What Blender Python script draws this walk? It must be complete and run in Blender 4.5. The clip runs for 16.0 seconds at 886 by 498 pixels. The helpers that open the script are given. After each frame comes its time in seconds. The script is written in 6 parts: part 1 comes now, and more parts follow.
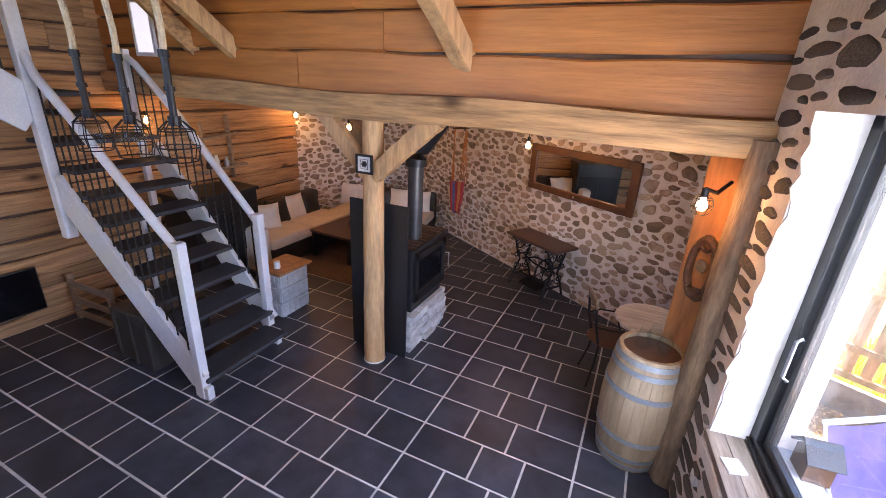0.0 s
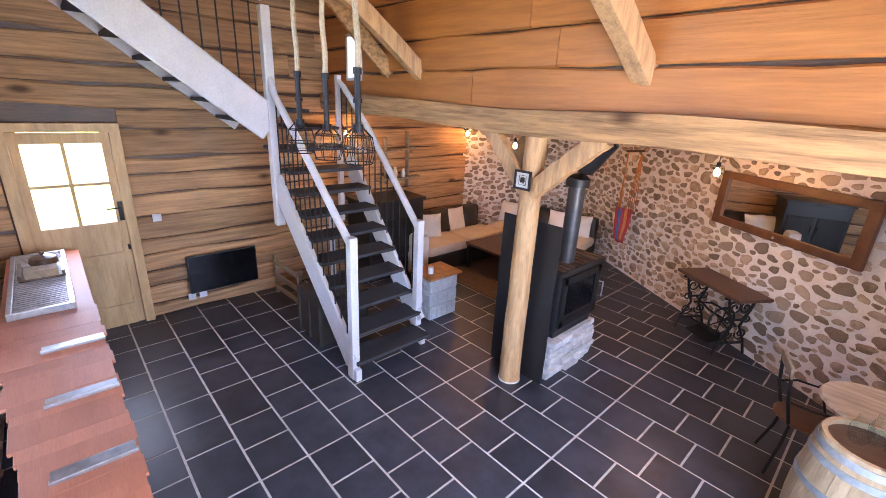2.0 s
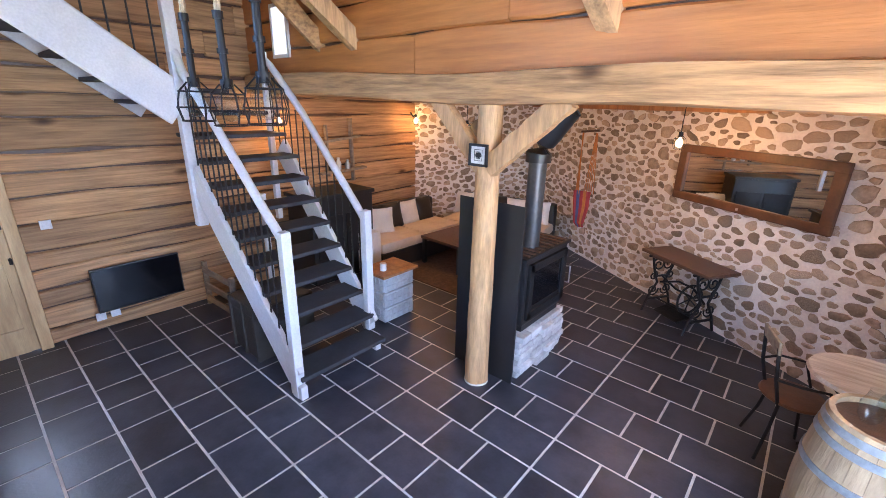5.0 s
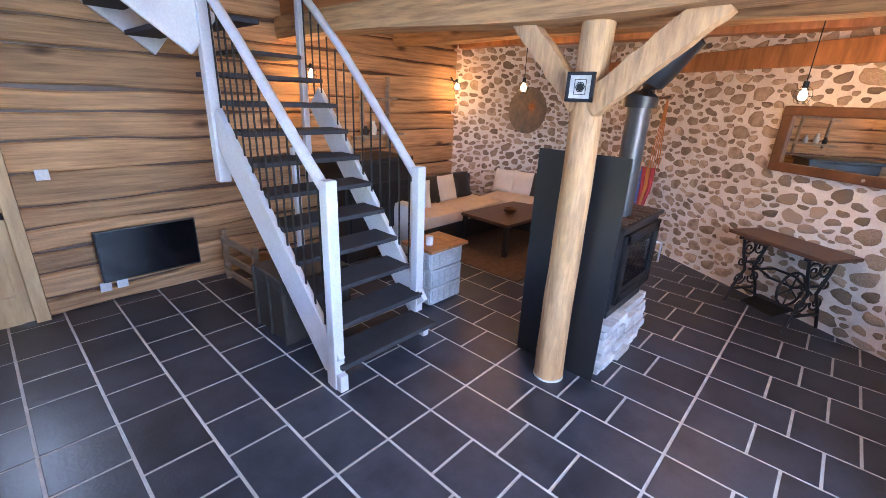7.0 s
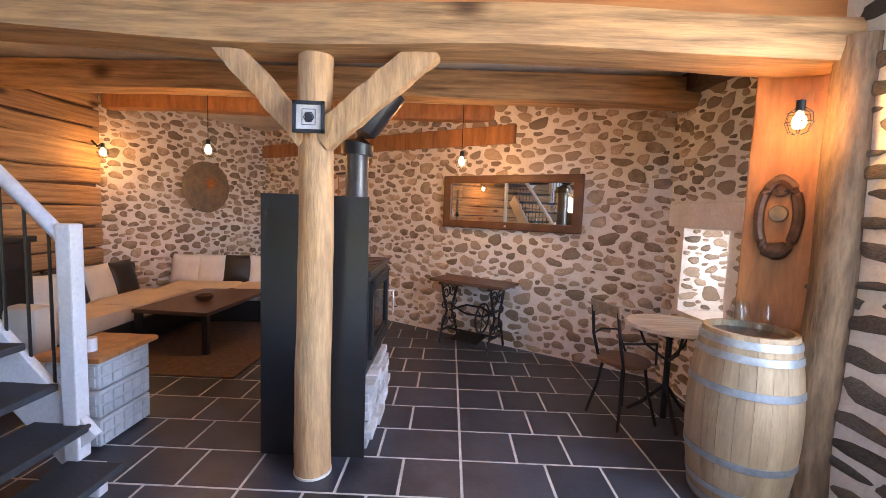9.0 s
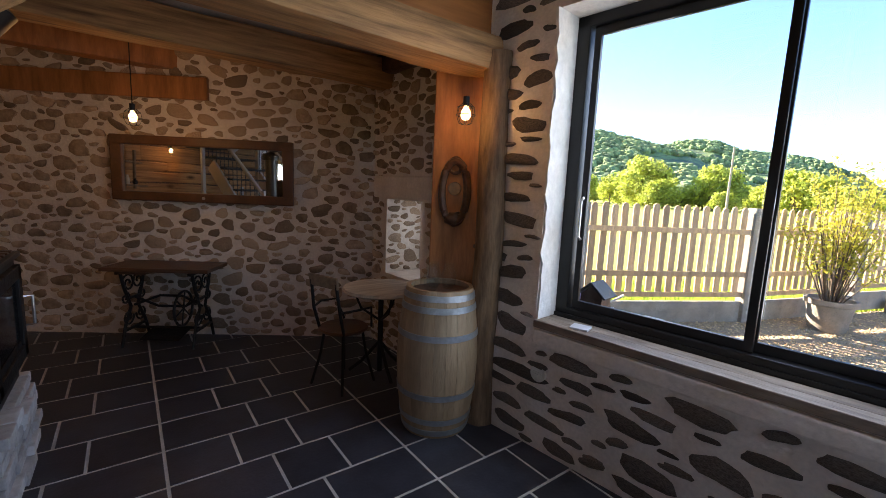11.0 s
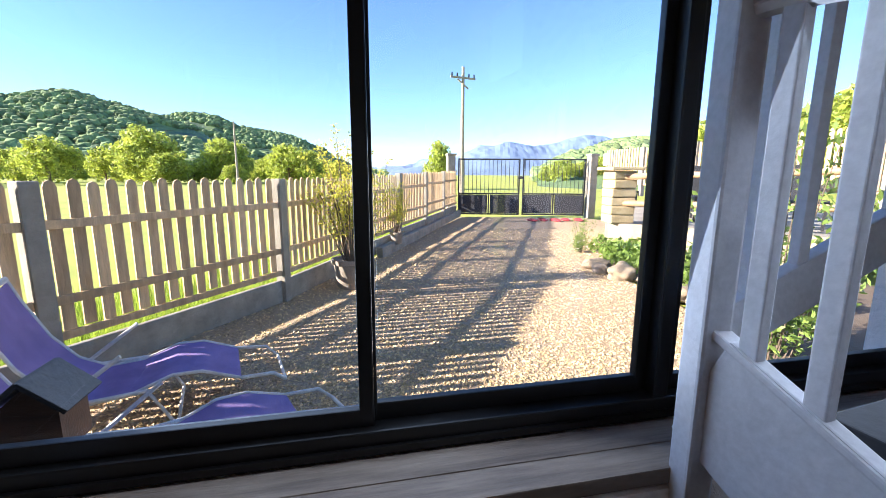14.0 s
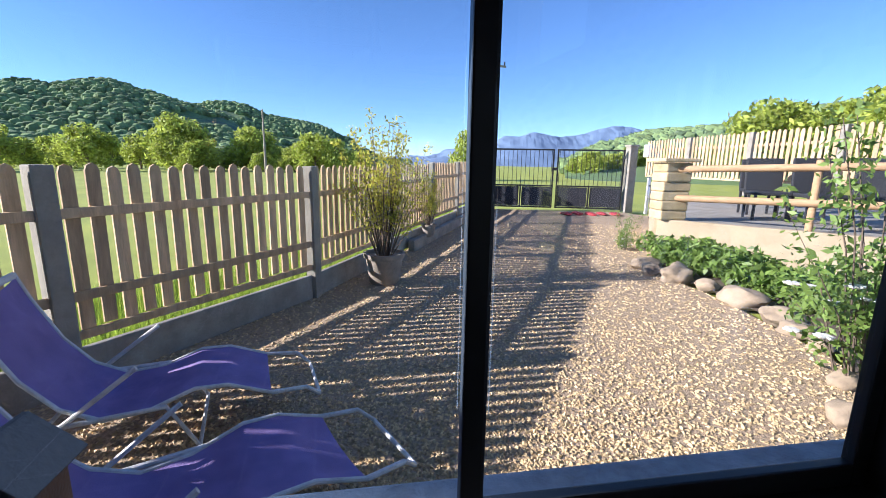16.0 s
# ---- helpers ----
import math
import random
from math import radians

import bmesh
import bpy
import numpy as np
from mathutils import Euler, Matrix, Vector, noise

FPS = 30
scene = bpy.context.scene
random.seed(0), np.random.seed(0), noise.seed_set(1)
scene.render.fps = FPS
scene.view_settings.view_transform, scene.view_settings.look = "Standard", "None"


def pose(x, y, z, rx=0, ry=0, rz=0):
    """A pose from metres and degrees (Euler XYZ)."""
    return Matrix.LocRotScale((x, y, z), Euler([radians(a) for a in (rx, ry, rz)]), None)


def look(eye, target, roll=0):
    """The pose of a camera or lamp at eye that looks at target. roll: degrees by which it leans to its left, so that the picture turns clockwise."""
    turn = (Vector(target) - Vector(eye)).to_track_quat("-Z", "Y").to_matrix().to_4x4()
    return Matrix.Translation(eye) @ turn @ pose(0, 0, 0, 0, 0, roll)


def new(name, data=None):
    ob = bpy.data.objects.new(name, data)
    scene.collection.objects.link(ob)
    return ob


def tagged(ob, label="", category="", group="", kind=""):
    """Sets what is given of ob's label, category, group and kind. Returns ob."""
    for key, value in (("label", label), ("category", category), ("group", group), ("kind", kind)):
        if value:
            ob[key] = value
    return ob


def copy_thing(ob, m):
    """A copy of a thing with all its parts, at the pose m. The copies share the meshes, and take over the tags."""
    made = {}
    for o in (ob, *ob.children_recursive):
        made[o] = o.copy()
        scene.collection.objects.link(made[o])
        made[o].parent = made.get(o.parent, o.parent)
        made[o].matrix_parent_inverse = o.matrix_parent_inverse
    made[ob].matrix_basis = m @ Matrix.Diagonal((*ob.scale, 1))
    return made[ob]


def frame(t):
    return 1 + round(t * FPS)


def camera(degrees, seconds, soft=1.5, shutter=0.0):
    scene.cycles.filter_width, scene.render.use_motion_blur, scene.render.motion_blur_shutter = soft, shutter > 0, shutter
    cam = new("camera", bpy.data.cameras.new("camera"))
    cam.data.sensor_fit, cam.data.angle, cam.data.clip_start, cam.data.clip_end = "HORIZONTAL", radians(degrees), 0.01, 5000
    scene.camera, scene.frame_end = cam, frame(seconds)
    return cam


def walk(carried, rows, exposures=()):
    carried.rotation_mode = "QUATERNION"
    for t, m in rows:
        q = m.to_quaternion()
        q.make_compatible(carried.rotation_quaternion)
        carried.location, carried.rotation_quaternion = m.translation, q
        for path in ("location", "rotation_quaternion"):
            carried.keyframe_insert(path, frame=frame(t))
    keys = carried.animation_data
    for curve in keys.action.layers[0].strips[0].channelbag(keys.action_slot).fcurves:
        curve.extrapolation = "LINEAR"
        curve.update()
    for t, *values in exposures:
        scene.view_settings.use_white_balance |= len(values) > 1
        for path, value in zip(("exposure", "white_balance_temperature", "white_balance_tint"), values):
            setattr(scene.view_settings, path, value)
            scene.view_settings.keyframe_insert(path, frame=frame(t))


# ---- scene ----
cam = camera(92.5, 16.0, 0.8)
PATH = [
    (0, (-0.04, 0.144, 2.534), (-0.813, 1.846, 1.822), 3.1),
    (0.5, (-0.017, 0.225, 2.495), (-1.128, 1.736, 1.799), 1.8),
    (1, (0.007, 0.235, 2.473), (-1.233, 1.65, 1.797), 2.4),
    (1.5, (-0.006, 0.211, 2.479), (-1.321, 1.564, 1.813), 3.0),
    (2, (-0.006, 0.203, 2.483), (-1.381, 1.5, 1.83), 2.9),
    (2.5, (-0.009, 0.201, 2.493), (-1.411, 1.476, 1.854), 2.5),
    (3, (-0.006, 0.253, 2.483), (-1.38, 1.559, 1.844), 1.1),
    (3.5, (-0.015, 0.306, 2.461), (-1.262, 1.729, 1.811), 0.7),
    (6, (-0.553, 0.634, 2.048), (-1.776, 2.076, 1.396), 1.9),
    (6.5, (-0.727, 0.652, 1.938), (-1.969, 2.068, 1.268), 3.9),
    (7, (-0.918, 0.654, 1.84), (-2.181, 2.052, 1.168), 2.5),
    (7.5, (-1.07, 0.718, 1.713), (-2.238, 2.202, 1.057), 0.6),
    (8, (-1.187, 0.735, 1.575), (-1.929, 2.539, 1.134), 0.4),
    (8.5, (-1.318, 0.815, 1.475), (-1.649, 2.779, 1.294), 1.8),
    (10.8, (-1.365, 0.869, 1.554), (-0.34, 2.564, 1.274), 2.5),
    (11, (-1.316, 0.932, 1.538), (-0.13, 2.517, 1.256), 2.5),
    (11.5, (-1.036, 0.917, 1.578), (0.473, 2.191, 1.264), 1.3),
    (12, (-0.83, 0.94, 1.506), (0.967, 1.768, 1.215), -0.2),
    (12.5, (-0.745, 1.095, 1.523), (1.181, 1.522, 1.196), 0.9),
    (13, (-0.528, 1.228, 1.521), (1.427, 1.502, 1.199), 0.5),
    (13.5, (-0.315, 1.362, 1.506), (1.657, 1.371, 1.173), 0.8),
    (14, (-0.118, 1.484, 1.516), (1.843, 1.284, 1.170), 0.3),
    (14.5, (0.105, 1.520, 1.506), (2.058, 1.286, 1.142), -0.1),
    (15, (0.280, 1.549, 1.488), (2.233, 1.313, 1.127), 0.2),
    (15.5, (0.312, 1.578, 1.493), (2.265, 1.351, 1.123), 0.4),
    (16, (0.305, 1.660, 1.500), (2.265, 1.565, 1.110), 1.0),
]
EXPOSURES = [(0.0, 4.75, 6500, 26), (0.6, 5.4, 6500, 26), (3.7, 5.4, 6150, 22), (7.0, 5.5, 5650, 17), (8.6, 5.5, 6450, 19), (10.8, 3.1, 6600, 16), (12.0, 2.95, 6500, 15), (13.0, 2.85, 6400, 15), (14.0, 2.3, 6000, 15), (14.6, 1.9, 5700, 16), (16.0, 1.45, 5400, 16)]
walk(cam, [(t, look(eye, target, roll)) for t, eye, target, roll in PATH], EXPOSURES)

# ---- world and lights ----
SUN_AZ, SUN_EL = 98.0, 22.4
world = bpy.data.worlds.new("sky")
scene.world = world
world.use_nodes = True
wn = world.node_tree.nodes
sky = wn.new("ShaderNodeTexSky")
sky.sky_type = "NISHITA"
sky.sun_disc = False
sky.sun_elevation = radians(SUN_EL)
sky.sun_rotation = radians(90 - SUN_AZ)
sky.altitude = 400
sky.air_density = 0.8
sky.dust_density = 0.0
sky.ozone_density = 4.0
wn["Background"].inputs[1].default_value = 0.076
world.node_tree.links.new(sky.outputs[0], wn["Background"].inputs[0])


def lamp(name, kind, energy, m, color=(1, 1, 1), size=None):
    d = bpy.data.lights.new(name, kind)
    d.energy, d.color = energy, color
    if kind == "AREA":
        d.shape, d.size, d.size_y = "RECTANGLE", size[0], size[1]
    elif kind == "SUN":
        d.angle = radians(0.6)
    else:
        d.shadow_soft_size = size
    ob = new(name, d)
    ob.matrix_world = m
    return ob


sun_way = Vector((math.cos(radians(SUN_AZ)) * math.cos(radians(SUN_EL)), math.sin(radians(SUN_AZ)) * math.cos(radians(SUN_EL)), math.sin(radians(SUN_EL))))
lamp("sun", "SUN", 4.2, look(sun_way * 30, (0, 0, 0)), (1.0, 0.88, 0.72))
# Added area lamps stand in for sky light through window and door.
lamp("window_light", "AREA", 4.8, look((0.80, 1.25, 1.70), (-2.2, 2.2, 0.95)), (0.72, 0.86, 1.0), (2.4, 1.45))
# Fill for the upper room, set in an unseen, added opening.
lamp("window_light", "AREA", 0.10, look((-2.6, -0.46, 3.0), (-2.8, 3.0, 1.2)), (0.92, 0.95, 1.0), (1.3, 0.85))
lamp("window_light", "AREA", 0.45, look((-5.48, 0.3, 1.55), (-3.0, 0.6, 0.8)), (0.85, 0.93, 1.0), (0.55, 0.7))

# ---- materials ----


def material(name, color, rough=0.6, metal=0.0, color2=None, scale=4.0, stretch=(1, 1, 1), bump=0.15, bump_scale=40.0, detail=6.0, vary=0.0, contrast=(0.35, 0.65), island=False, coat=0.0, knots=None):
    """A principled surface in two scales of noise, with relief; vary shifts the value from piece to piece."""
    m = bpy.data.materials.new(name)
    m.use_nodes = True
    nt = m.node_tree
    n, l = nt.nodes, nt.links
    b = n["Principled BSDF"]
    b.inputs["Roughness"].default_value = rough
    b.inputs["Metallic"].default_value = metal
    b.inputs["Coat Weight"].default_value = coat
    tc = n.new("ShaderNodeTexCoord")
    mp = n.new("ShaderNodeMapping")
    mp.inputs["Scale"].default_value = stretch
    l.new(tc.outputs["Object"], mp.inputs["Vector"])
    if vary:
        info = n.new("ShaderNodeNewGeometry" if island else "ShaderNodeObjectInfo")
        rnd = info.outputs["Random Per Island"] if island else info.outputs["Random"]
        add = n.new("ShaderNodeVectorMath")
        add.operation = "ADD"
        mul = n.new("ShaderNodeMath")
        mul.operation = "MULTIPLY"
        mul.inputs[1].default_value = 37.0
        l.new(rnd, mul.inputs[0])
        l.new(mp.outputs[0], add.inputs[0])
        l.new(mul.outputs[0], add.inputs[1])
        vec = add.outputs[0]
    else:
        vec = mp.outputs[0]
    no = n.new("ShaderNodeTexNoise")
    no.inputs["Scale"].default_value = scale
    no.inputs["Detail"].default_value = detail
    no.inputs["Roughness"].default_value = 0.62
    l.new(vec, no.inputs["Vector"])
    ramp = n.new("ShaderNodeValToRGB")
    c2 = color2 or tuple(c * 0.72 for c in color)
    ramp.color_ramp.elements[0].position, ramp.color_ramp.elements[1].position = contrast
    ramp.color_ramp.elements[0].color = (*c2, 1)
    ramp.color_ramp.elements[1].color = (*color, 1)
    l.new(no.outputs["Fac"], ramp.inputs["Fac"])
    out = ramp.outputs["Color"]
    fine = n.new("ShaderNodeTexNoise")
    fine.inputs["Scale"].default_value = bump_scale
    fine.inputs["Detail"].default_value = 4
    l.new(vec, fine.inputs["Vector"])
    if knots:
        vo = n.new("ShaderNodeTexVoronoi")
        vo.inputs["Scale"].default_value = knots[0]
        km = n.new("ShaderNodeMapping")
        km.inputs["Scale"].default_value = knots[1]
        l.new(tc.outputs["Object"], km.inputs["Vector"])
        wob = n.new("ShaderNodeVectorMath")
        wob.operation = "ADD"
        l.new(km.outputs[0], wob.inputs[0])
        if vary:
            l.new(mul.outputs[0], wob.inputs[1])
        l.new(wob.outputs[0], vo.inputs["Vector"])
        kr = n.new("ShaderNodeValToRGB")
        kr.color_ramp.elements[0].position, kr.color_ramp.elements[1].position = 0.05, 0.17
        kr.color_ramp.elements[0].color, kr.color_ramp.elements[1].color = (0.22, 0.17, 0.13, 1), (1, 1, 1, 1)
        l.new(vo.outputs["Distance"], kr.inputs["Fac"])
        mk = n.new("ShaderNodeMix")
        mk.data_type, mk.blend_type = "RGBA", "MULTIPLY"
        mk.inputs["Factor"].default_value = 1.0
        l.new(out, mk.inputs["A"])
        l.new(kr.outputs["Color"], mk.inputs["B"])
        out = mk.outputs["Result"]
    hs = n.new("ShaderNodeHueSaturation")
    l.new(out, hs.inputs["Color"])
    ma = n.new("ShaderNodeMapRange")
    ma.inputs["To Min"].default_value, ma.inputs["To Max"].default_value = 0.82, 1.18
    l.new(fine.outputs["Fac"], ma.inputs["Value"])
    val = ma.outputs[0]
    if vary:
        mr = n.new("ShaderNodeMapRange")
        mr.inputs["To Min"].default_value, mr.inputs["To Max"].default_value = 1 - vary, 1 + vary
        l.new(rnd, mr.inputs["Value"])
        mm = n.new("ShaderNodeMath")
        mm.operation = "MULTIPLY"
        l.new(val, mm.inputs[0])
        l.new(mr.outputs[0], mm.inputs[1])
        val = mm.outputs[0]
    l.new(val, hs.inputs["Value"])
    l.new(hs.outputs[0], b.inputs["Base Color"])
    rr = n.new("ShaderNodeMapRange")
    rr.inputs["To Min"].default_value, rr.inputs["To Max"].default_value = max(0.02, rough - 0.1), min(1, rough + 0.1)
    l.new(no.outputs["Fac"], rr.inputs["Value"])
    l.new(rr.outputs[0], b.inputs["Roughness"])
    if bump:
        bp = n.new("ShaderNodeBump")
        bp.inputs["Strength"].default_value = bump
        bp.inputs["Distance"].default_value = 0.01
        mixh = n.new("ShaderNodeMath")
        mixh.operation = "ADD"
        l.new(fine.outputs["Fac"], mixh.inputs[0])
        l.new(no.outputs["Fac"], mixh.inputs[1])
        l.new(mixh.outputs[0], bp.inputs["Height"])
        l.new(bp.outputs[0], b.inputs["Normal"])
    return m


def glow(name, color, strength):
    m = bpy.data.materials.new(name)
    m.use_nodes = True
    b = m.node_tree.nodes["Principled BSDF"]
    b.inputs["Base Color"].default_value = (*color, 1)
    b.inputs["Emission Color"].default_value = (*color, 1)
    b.inputs["Emission Strength"].default_value = strength
    return m


def glass(name, tint=(1, 1, 1), rough=0.0, thin=True):
    m = bpy.data.materials.new(name)
    m.use_nodes = True
    n, l = m.node_tree.nodes, m.node_tree.links
    n.remove(n["Principled BSDF"])
    tr, gl, mx, fr = n.new("ShaderNodeBsdfTransparent"), n.new("ShaderNodeBsdfGlossy"), n.new("ShaderNodeMixShader"), n.new("ShaderNodeLayerWeight")
    tr.inputs[0].default_value = (*tint, 1)
    gl.inputs["Roughness"].default_value = rough
    po, ad = n.new("ShaderNodeMath"), n.new("ShaderNodeMath")
    po.operation, ad.operation = "POWER", "MULTIPLY_ADD"
    po.inputs[1].default_value, ad.inputs[1].default_value, ad.inputs[2].default_value = 5.0, 0.8, 0.03
    l.new(fr.outputs["Facing"], po.inputs[0])
    l.new(po.outputs[0], ad.inputs[0])
    l.new(ad.outputs[0], mx.inputs[0])
    l.new(tr.outputs[0], mx.inputs[1])
    l.new(gl.outputs[0], mx.inputs[2])
    l.new(mx.outputs[0], n["Material Output"].inputs[0])
    return m


M_TILE = material("slate_tile", (0.050, 0.055, 0.076), 0.36, color2=(0.028, 0.031, 0.043), scale=5, bump=0.12, bump_scale=60, vary=0.22)
M_GROUT = material("grout", (0.62, 0.61, 0.60), 0.9, scale=8, bump=0.3, bump_scale=120)
M_MORTAR = material("lime_mortar", (0.84, 0.77, 0.70), 0.95, color2=(0.70, 0.61, 0.54), scale=3, bump=0.6, bump_scale=45)
M_STONE = material("field_stone", (0.50, 0.375, 0.265), 0.9, color2=(0.25, 0.175, 0.12), scale=9, bump=0.6, bump_scale=50, vary=0.42)
M_STONES = material("field_stones", (0.50, 0.375, 0.265), 0.9, color2=(0.25, 0.175, 0.12), scale=9, bump=0.6, bump_scale=50, vary=0.42, island=True)
M_RUBBLE = material("dark_rubble", (0.20, 0.165, 0.14), 0.9, color2=(0.075, 0.06, 0.05), scale=9, bump=0.7, bump_scale=50, vary=0.45)
M_RUBBLES = material("dark_rubble_stones", (0.20, 0.165, 0.14), 0.9, color2=(0.075, 0.06, 0.05), scale=9, bump=0.7, bump_scale=50, vary=0.45, island=True)
M_LOG = material("aged_log", (0.52, 0.30, 0.145), 0.7, color2=(0.20, 0.105, 0.048), scale=2.4, stretch=(0.7, 3.0, 13.0), bump=0.5, bump_scale=9, detail=9, vary=0.2, contrast=(0.28, 0.62), knots=(1.5, (1.0, 0.4, 2.2)))
M_LOGX = material("honey_log", (0.50, 0.195, 0.05), 0.5, color2=(0.33, 0.115, 0.03), scale=2.2, stretch=(0.5, 3.0, 7.0), bump=0.3, bump_scale=9, detail=8, vary=0.14, contrast=(0.3, 0.66), knots=(1.0, (1.0, 0.4, 1.8)))
M_BEAM = material("hewn_oak", (0.52, 0.29, 0.125), 0.7, color2=(0.17, 0.085, 0.036), scale=3.4, stretch=(0.5, 6, 7), bump=0.6, bump_scale=10, detail=10, contrast=(0.3, 0.6), knots=(1.6, (0.8, 1.0, 1.3)))
M_POST = material("peeled_trunk", (0.56, 0.335, 0.16), 0.65, color2=(0.27, 0.15, 0.075), scale=3.5, stretch=(5, 5, 0.7), bump=0.5, bump_scale=14, detail=9, contrast=(0.25, 0.58), knots=(2.6, (1.0, 1.0, 0.55)))
M_OLDPOST = material("old_post", (0.30, 0.19, 0.11), 0.75, color2=(0.13, 0.08, 0.045), scale=4.0, stretch=(5, 5, 0.8), bump=0.6, bump_scale=16, detail=9)
M_BOARD = material("stained_board", (0.46, 0.20, 0.07), 0.5, color2=(0.24, 0.10, 0.035), scale=3.0, stretch=(4, 4, 0.7), bump=0.3, bump_scale=18, detail=8)
M_DARKWOOD = material("dark_wood", (0.12, 0.06, 0.035), 0.4, color2=(0.055, 0.028, 0.017), scale=4, stretch=(1, 6, 6), bump=0.25, bump_scale=30)
M_FRAMEWOOD = material("mirror_frame_wood", (0.15, 0.065, 0.03), 0.4, color2=(0.07, 0.03, 0.015), scale=4, bump=0.2)
M_DOOR = material("oak_door", (0.62, 0.43, 0.22), 0.5, color2=(0.44, 0.28, 0.13), scale=3, stretch=(4, 4, 0.6), bump=0.2, bump_scale=25)
M_WHITE = material("white_paint", (0.66, 0.66, 0.69), 0.45, color2=(0.58, 0.58, 0.61), scale=6, bump=0.08, bump_scale=60)
M_PLASTER = material("white_plaster", (0.80, 0.78, 0.74), 0.9, color2=(0.68, 0.65, 0.60), scale=4, bump=0.5, bump_scale=25)
M_CEIL = material("ceiling_white", (0.74, 0.70, 0.65), 0.8, scale=3, bump=0.1)
M_TREAD = material("grey_tread", (0.040, 0.042, 0.050), 0.78, color2=(0.026, 0.027, 0.033), scale=5, bump=0.15)
M_BLACK = material("black_steel", (0.016, 0.016, 0.018), 0.42, scale=8, bump=0.06)
M_IRON = material("cast_iron", (0.02, 0.02, 0.022), 0.5, metal=0.4, scale=14, bump=0.3)
M_ALU = material("dark_aluminium", (0.007, 0.007, 0.008), 0.42, metal=0.0, scale=10, bump=0.03)
M_STEEL = material("brushed_steel", (0.55, 0.57, 0.60), 0.35, metal=1.0, scale=12, bump=0.05)
M_PIPE = material("grey_flue_pipe", (0.10, 0.10, 0.105), 0.4, metal=0.6, scale=8, bump=0.05)
M_TERRA = material("terracotta_laminate", (0.52, 0.20, 0.115), 0.5, color2=(0.44, 0.155, 0.085), scale=2, stretch=(0.5, 4, 4), bump=0.06, vary=0.1)
M_SCREEN = material("tv_screen", (0.006, 0.006, 0.008), 0.12, scale=3, bump=0.0)
M_FABRIC = material("cream_fabric", (0.70, 0.60, 0.50), 0.95, color2=(0.60, 0.50, 0.41), scale=6, bump=0.4, bump_scale=180)
M_CUSHW = material("white_linen", (0.78, 0.75, 0.72), 0.95, color2=(0.66, 0.63, 0.60), scale=5, bump=0.4, bump_scale=160)
M_LEATHER = material("black_leather", (0.02, 0.018, 0.018), 0.4, scale=8, bump=0.2, bump_scale=60)
M_RUG = material("brown_rug", (0.14, 0.085, 0.06), 1.0, color2=(0.08, 0.05, 0.036), scale=20, bump=0.6, bump_scale=150)
M_OAK = material("barrel_oak", (0.46, 0.335, 0.205), 0.6, color2=(0.31, 0.215, 0.125), scale=3, stretch=(5, 5, 0.7), bump=0.3, bump_scale=22, vary=0.10)
M_HOOP = material("galvanised_hoop", (0.46, 0.50, 0.54), 0.45, metal=0.7, scale=10, bump=0.1)
M_LEDGE = material("stove_ledge_stone", (0.62, 0.62, 0.63), 0.9, color2=(0.40, 0.40, 0.42), scale=8, bump=0.5, bump_scale=40, vary=0.2)
M_SILL = material("sill_oak", (0.33, 0.26, 0.20), 0.55, color2=(0.14, 0.10, 0.075), scale=3, stretch=(0.8, 7, 4), bump=0.4, bump_scale=16, detail=9)
M_DRIFT = material("driftwood", (0.62, 0.54, 0.45), 0.75, color2=(0.40, 0.33, 0.26), scale=4, stretch=(0.8, 6, 4), bump=0.3, bump_scale=20)
M_OUTSILL = material("rough_ledge", (0.46, 0.46, 0.46), 0.95, color2=(0.30, 0.30, 0.30), scale=5, bump=0.7, bump_scale=40)
M_CONC = material("concrete", (0.36, 0.33, 0.27), 0.95, color2=(0.23, 0.21, 0.175), scale=4, bump=0.4, bump_scale=60)
M_PALEWALL = material("rendered_wall", (0.50, 0.41, 0.27), 0.95, color2=(0.38, 0.30, 0.19), scale=2, bump=0.3)
M_PICKET = material("weathered_picket", (0.66, 0.47, 0.27), 0.8, color2=(0.42, 0.29, 0.165), scale=3, stretch=(6, 6, 0.9), bump=0.4, bump_scale=20, vary=0.25)
M_GRAVELG = material("gravel_bed", (0.56, 0.42, 0.265), 1.0, color2=(0.28, 0.205, 0.13), scale=55, bump=1.0, bump_scale=90, detail=3)
M_PEBBLE = material("pebble", (0.68, 0.515, 0.28), 0.85, color2=(0.45, 0.33, 0.175), scale=3, bump=0.1, vary=0.45, island=True)
M_GRASS = material("meadow_ground", (0.40, 0.42, 0.065), 1.0, color2=(0.27, 0.31, 0.045), scale=0.35, bump=0.4, bump_scale=8)
M_BLADE = material("grass_blade", (0.40, 0.50, 0.06), 0.7, color2=(0.25, 0.36, 0.05), scale=2, bump=0.0, vary=0.35, island=True)
M_LEAF = material("spring_leaf", (0.48, 0.52, 0.08), 0.6, color2=(0.30, 0.37, 0.06), scale=0.6, bump=0.0, vary=0.4, island=True)
M_LEAFY = material("yellow_leaf", (0.66, 0.58, 0.07), 0.6, color2=(0.42, 0.43, 0.055), scale=3, bump=0.0, vary=0.35, island=True)
M_LEAFD = material("dark_leaf", (0.27, 0.38, 0.08), 0.5, color2=(0.15, 0.24, 0.05), scale=3, bump=0.0, vary=0.4, island=True)
M_BARK = material("bark", (0.16, 0.12, 0.085), 0.9, scale=8, bump=0.6)
M_HILL = material("wooded_hill", (0.17, 0.25, 0.07), 1.0, color2=(0.06, 0.11, 0.06), scale=0.035, bump=0.0, detail=10, bump_scale=0.22, contrast=(0.4, 0.6))
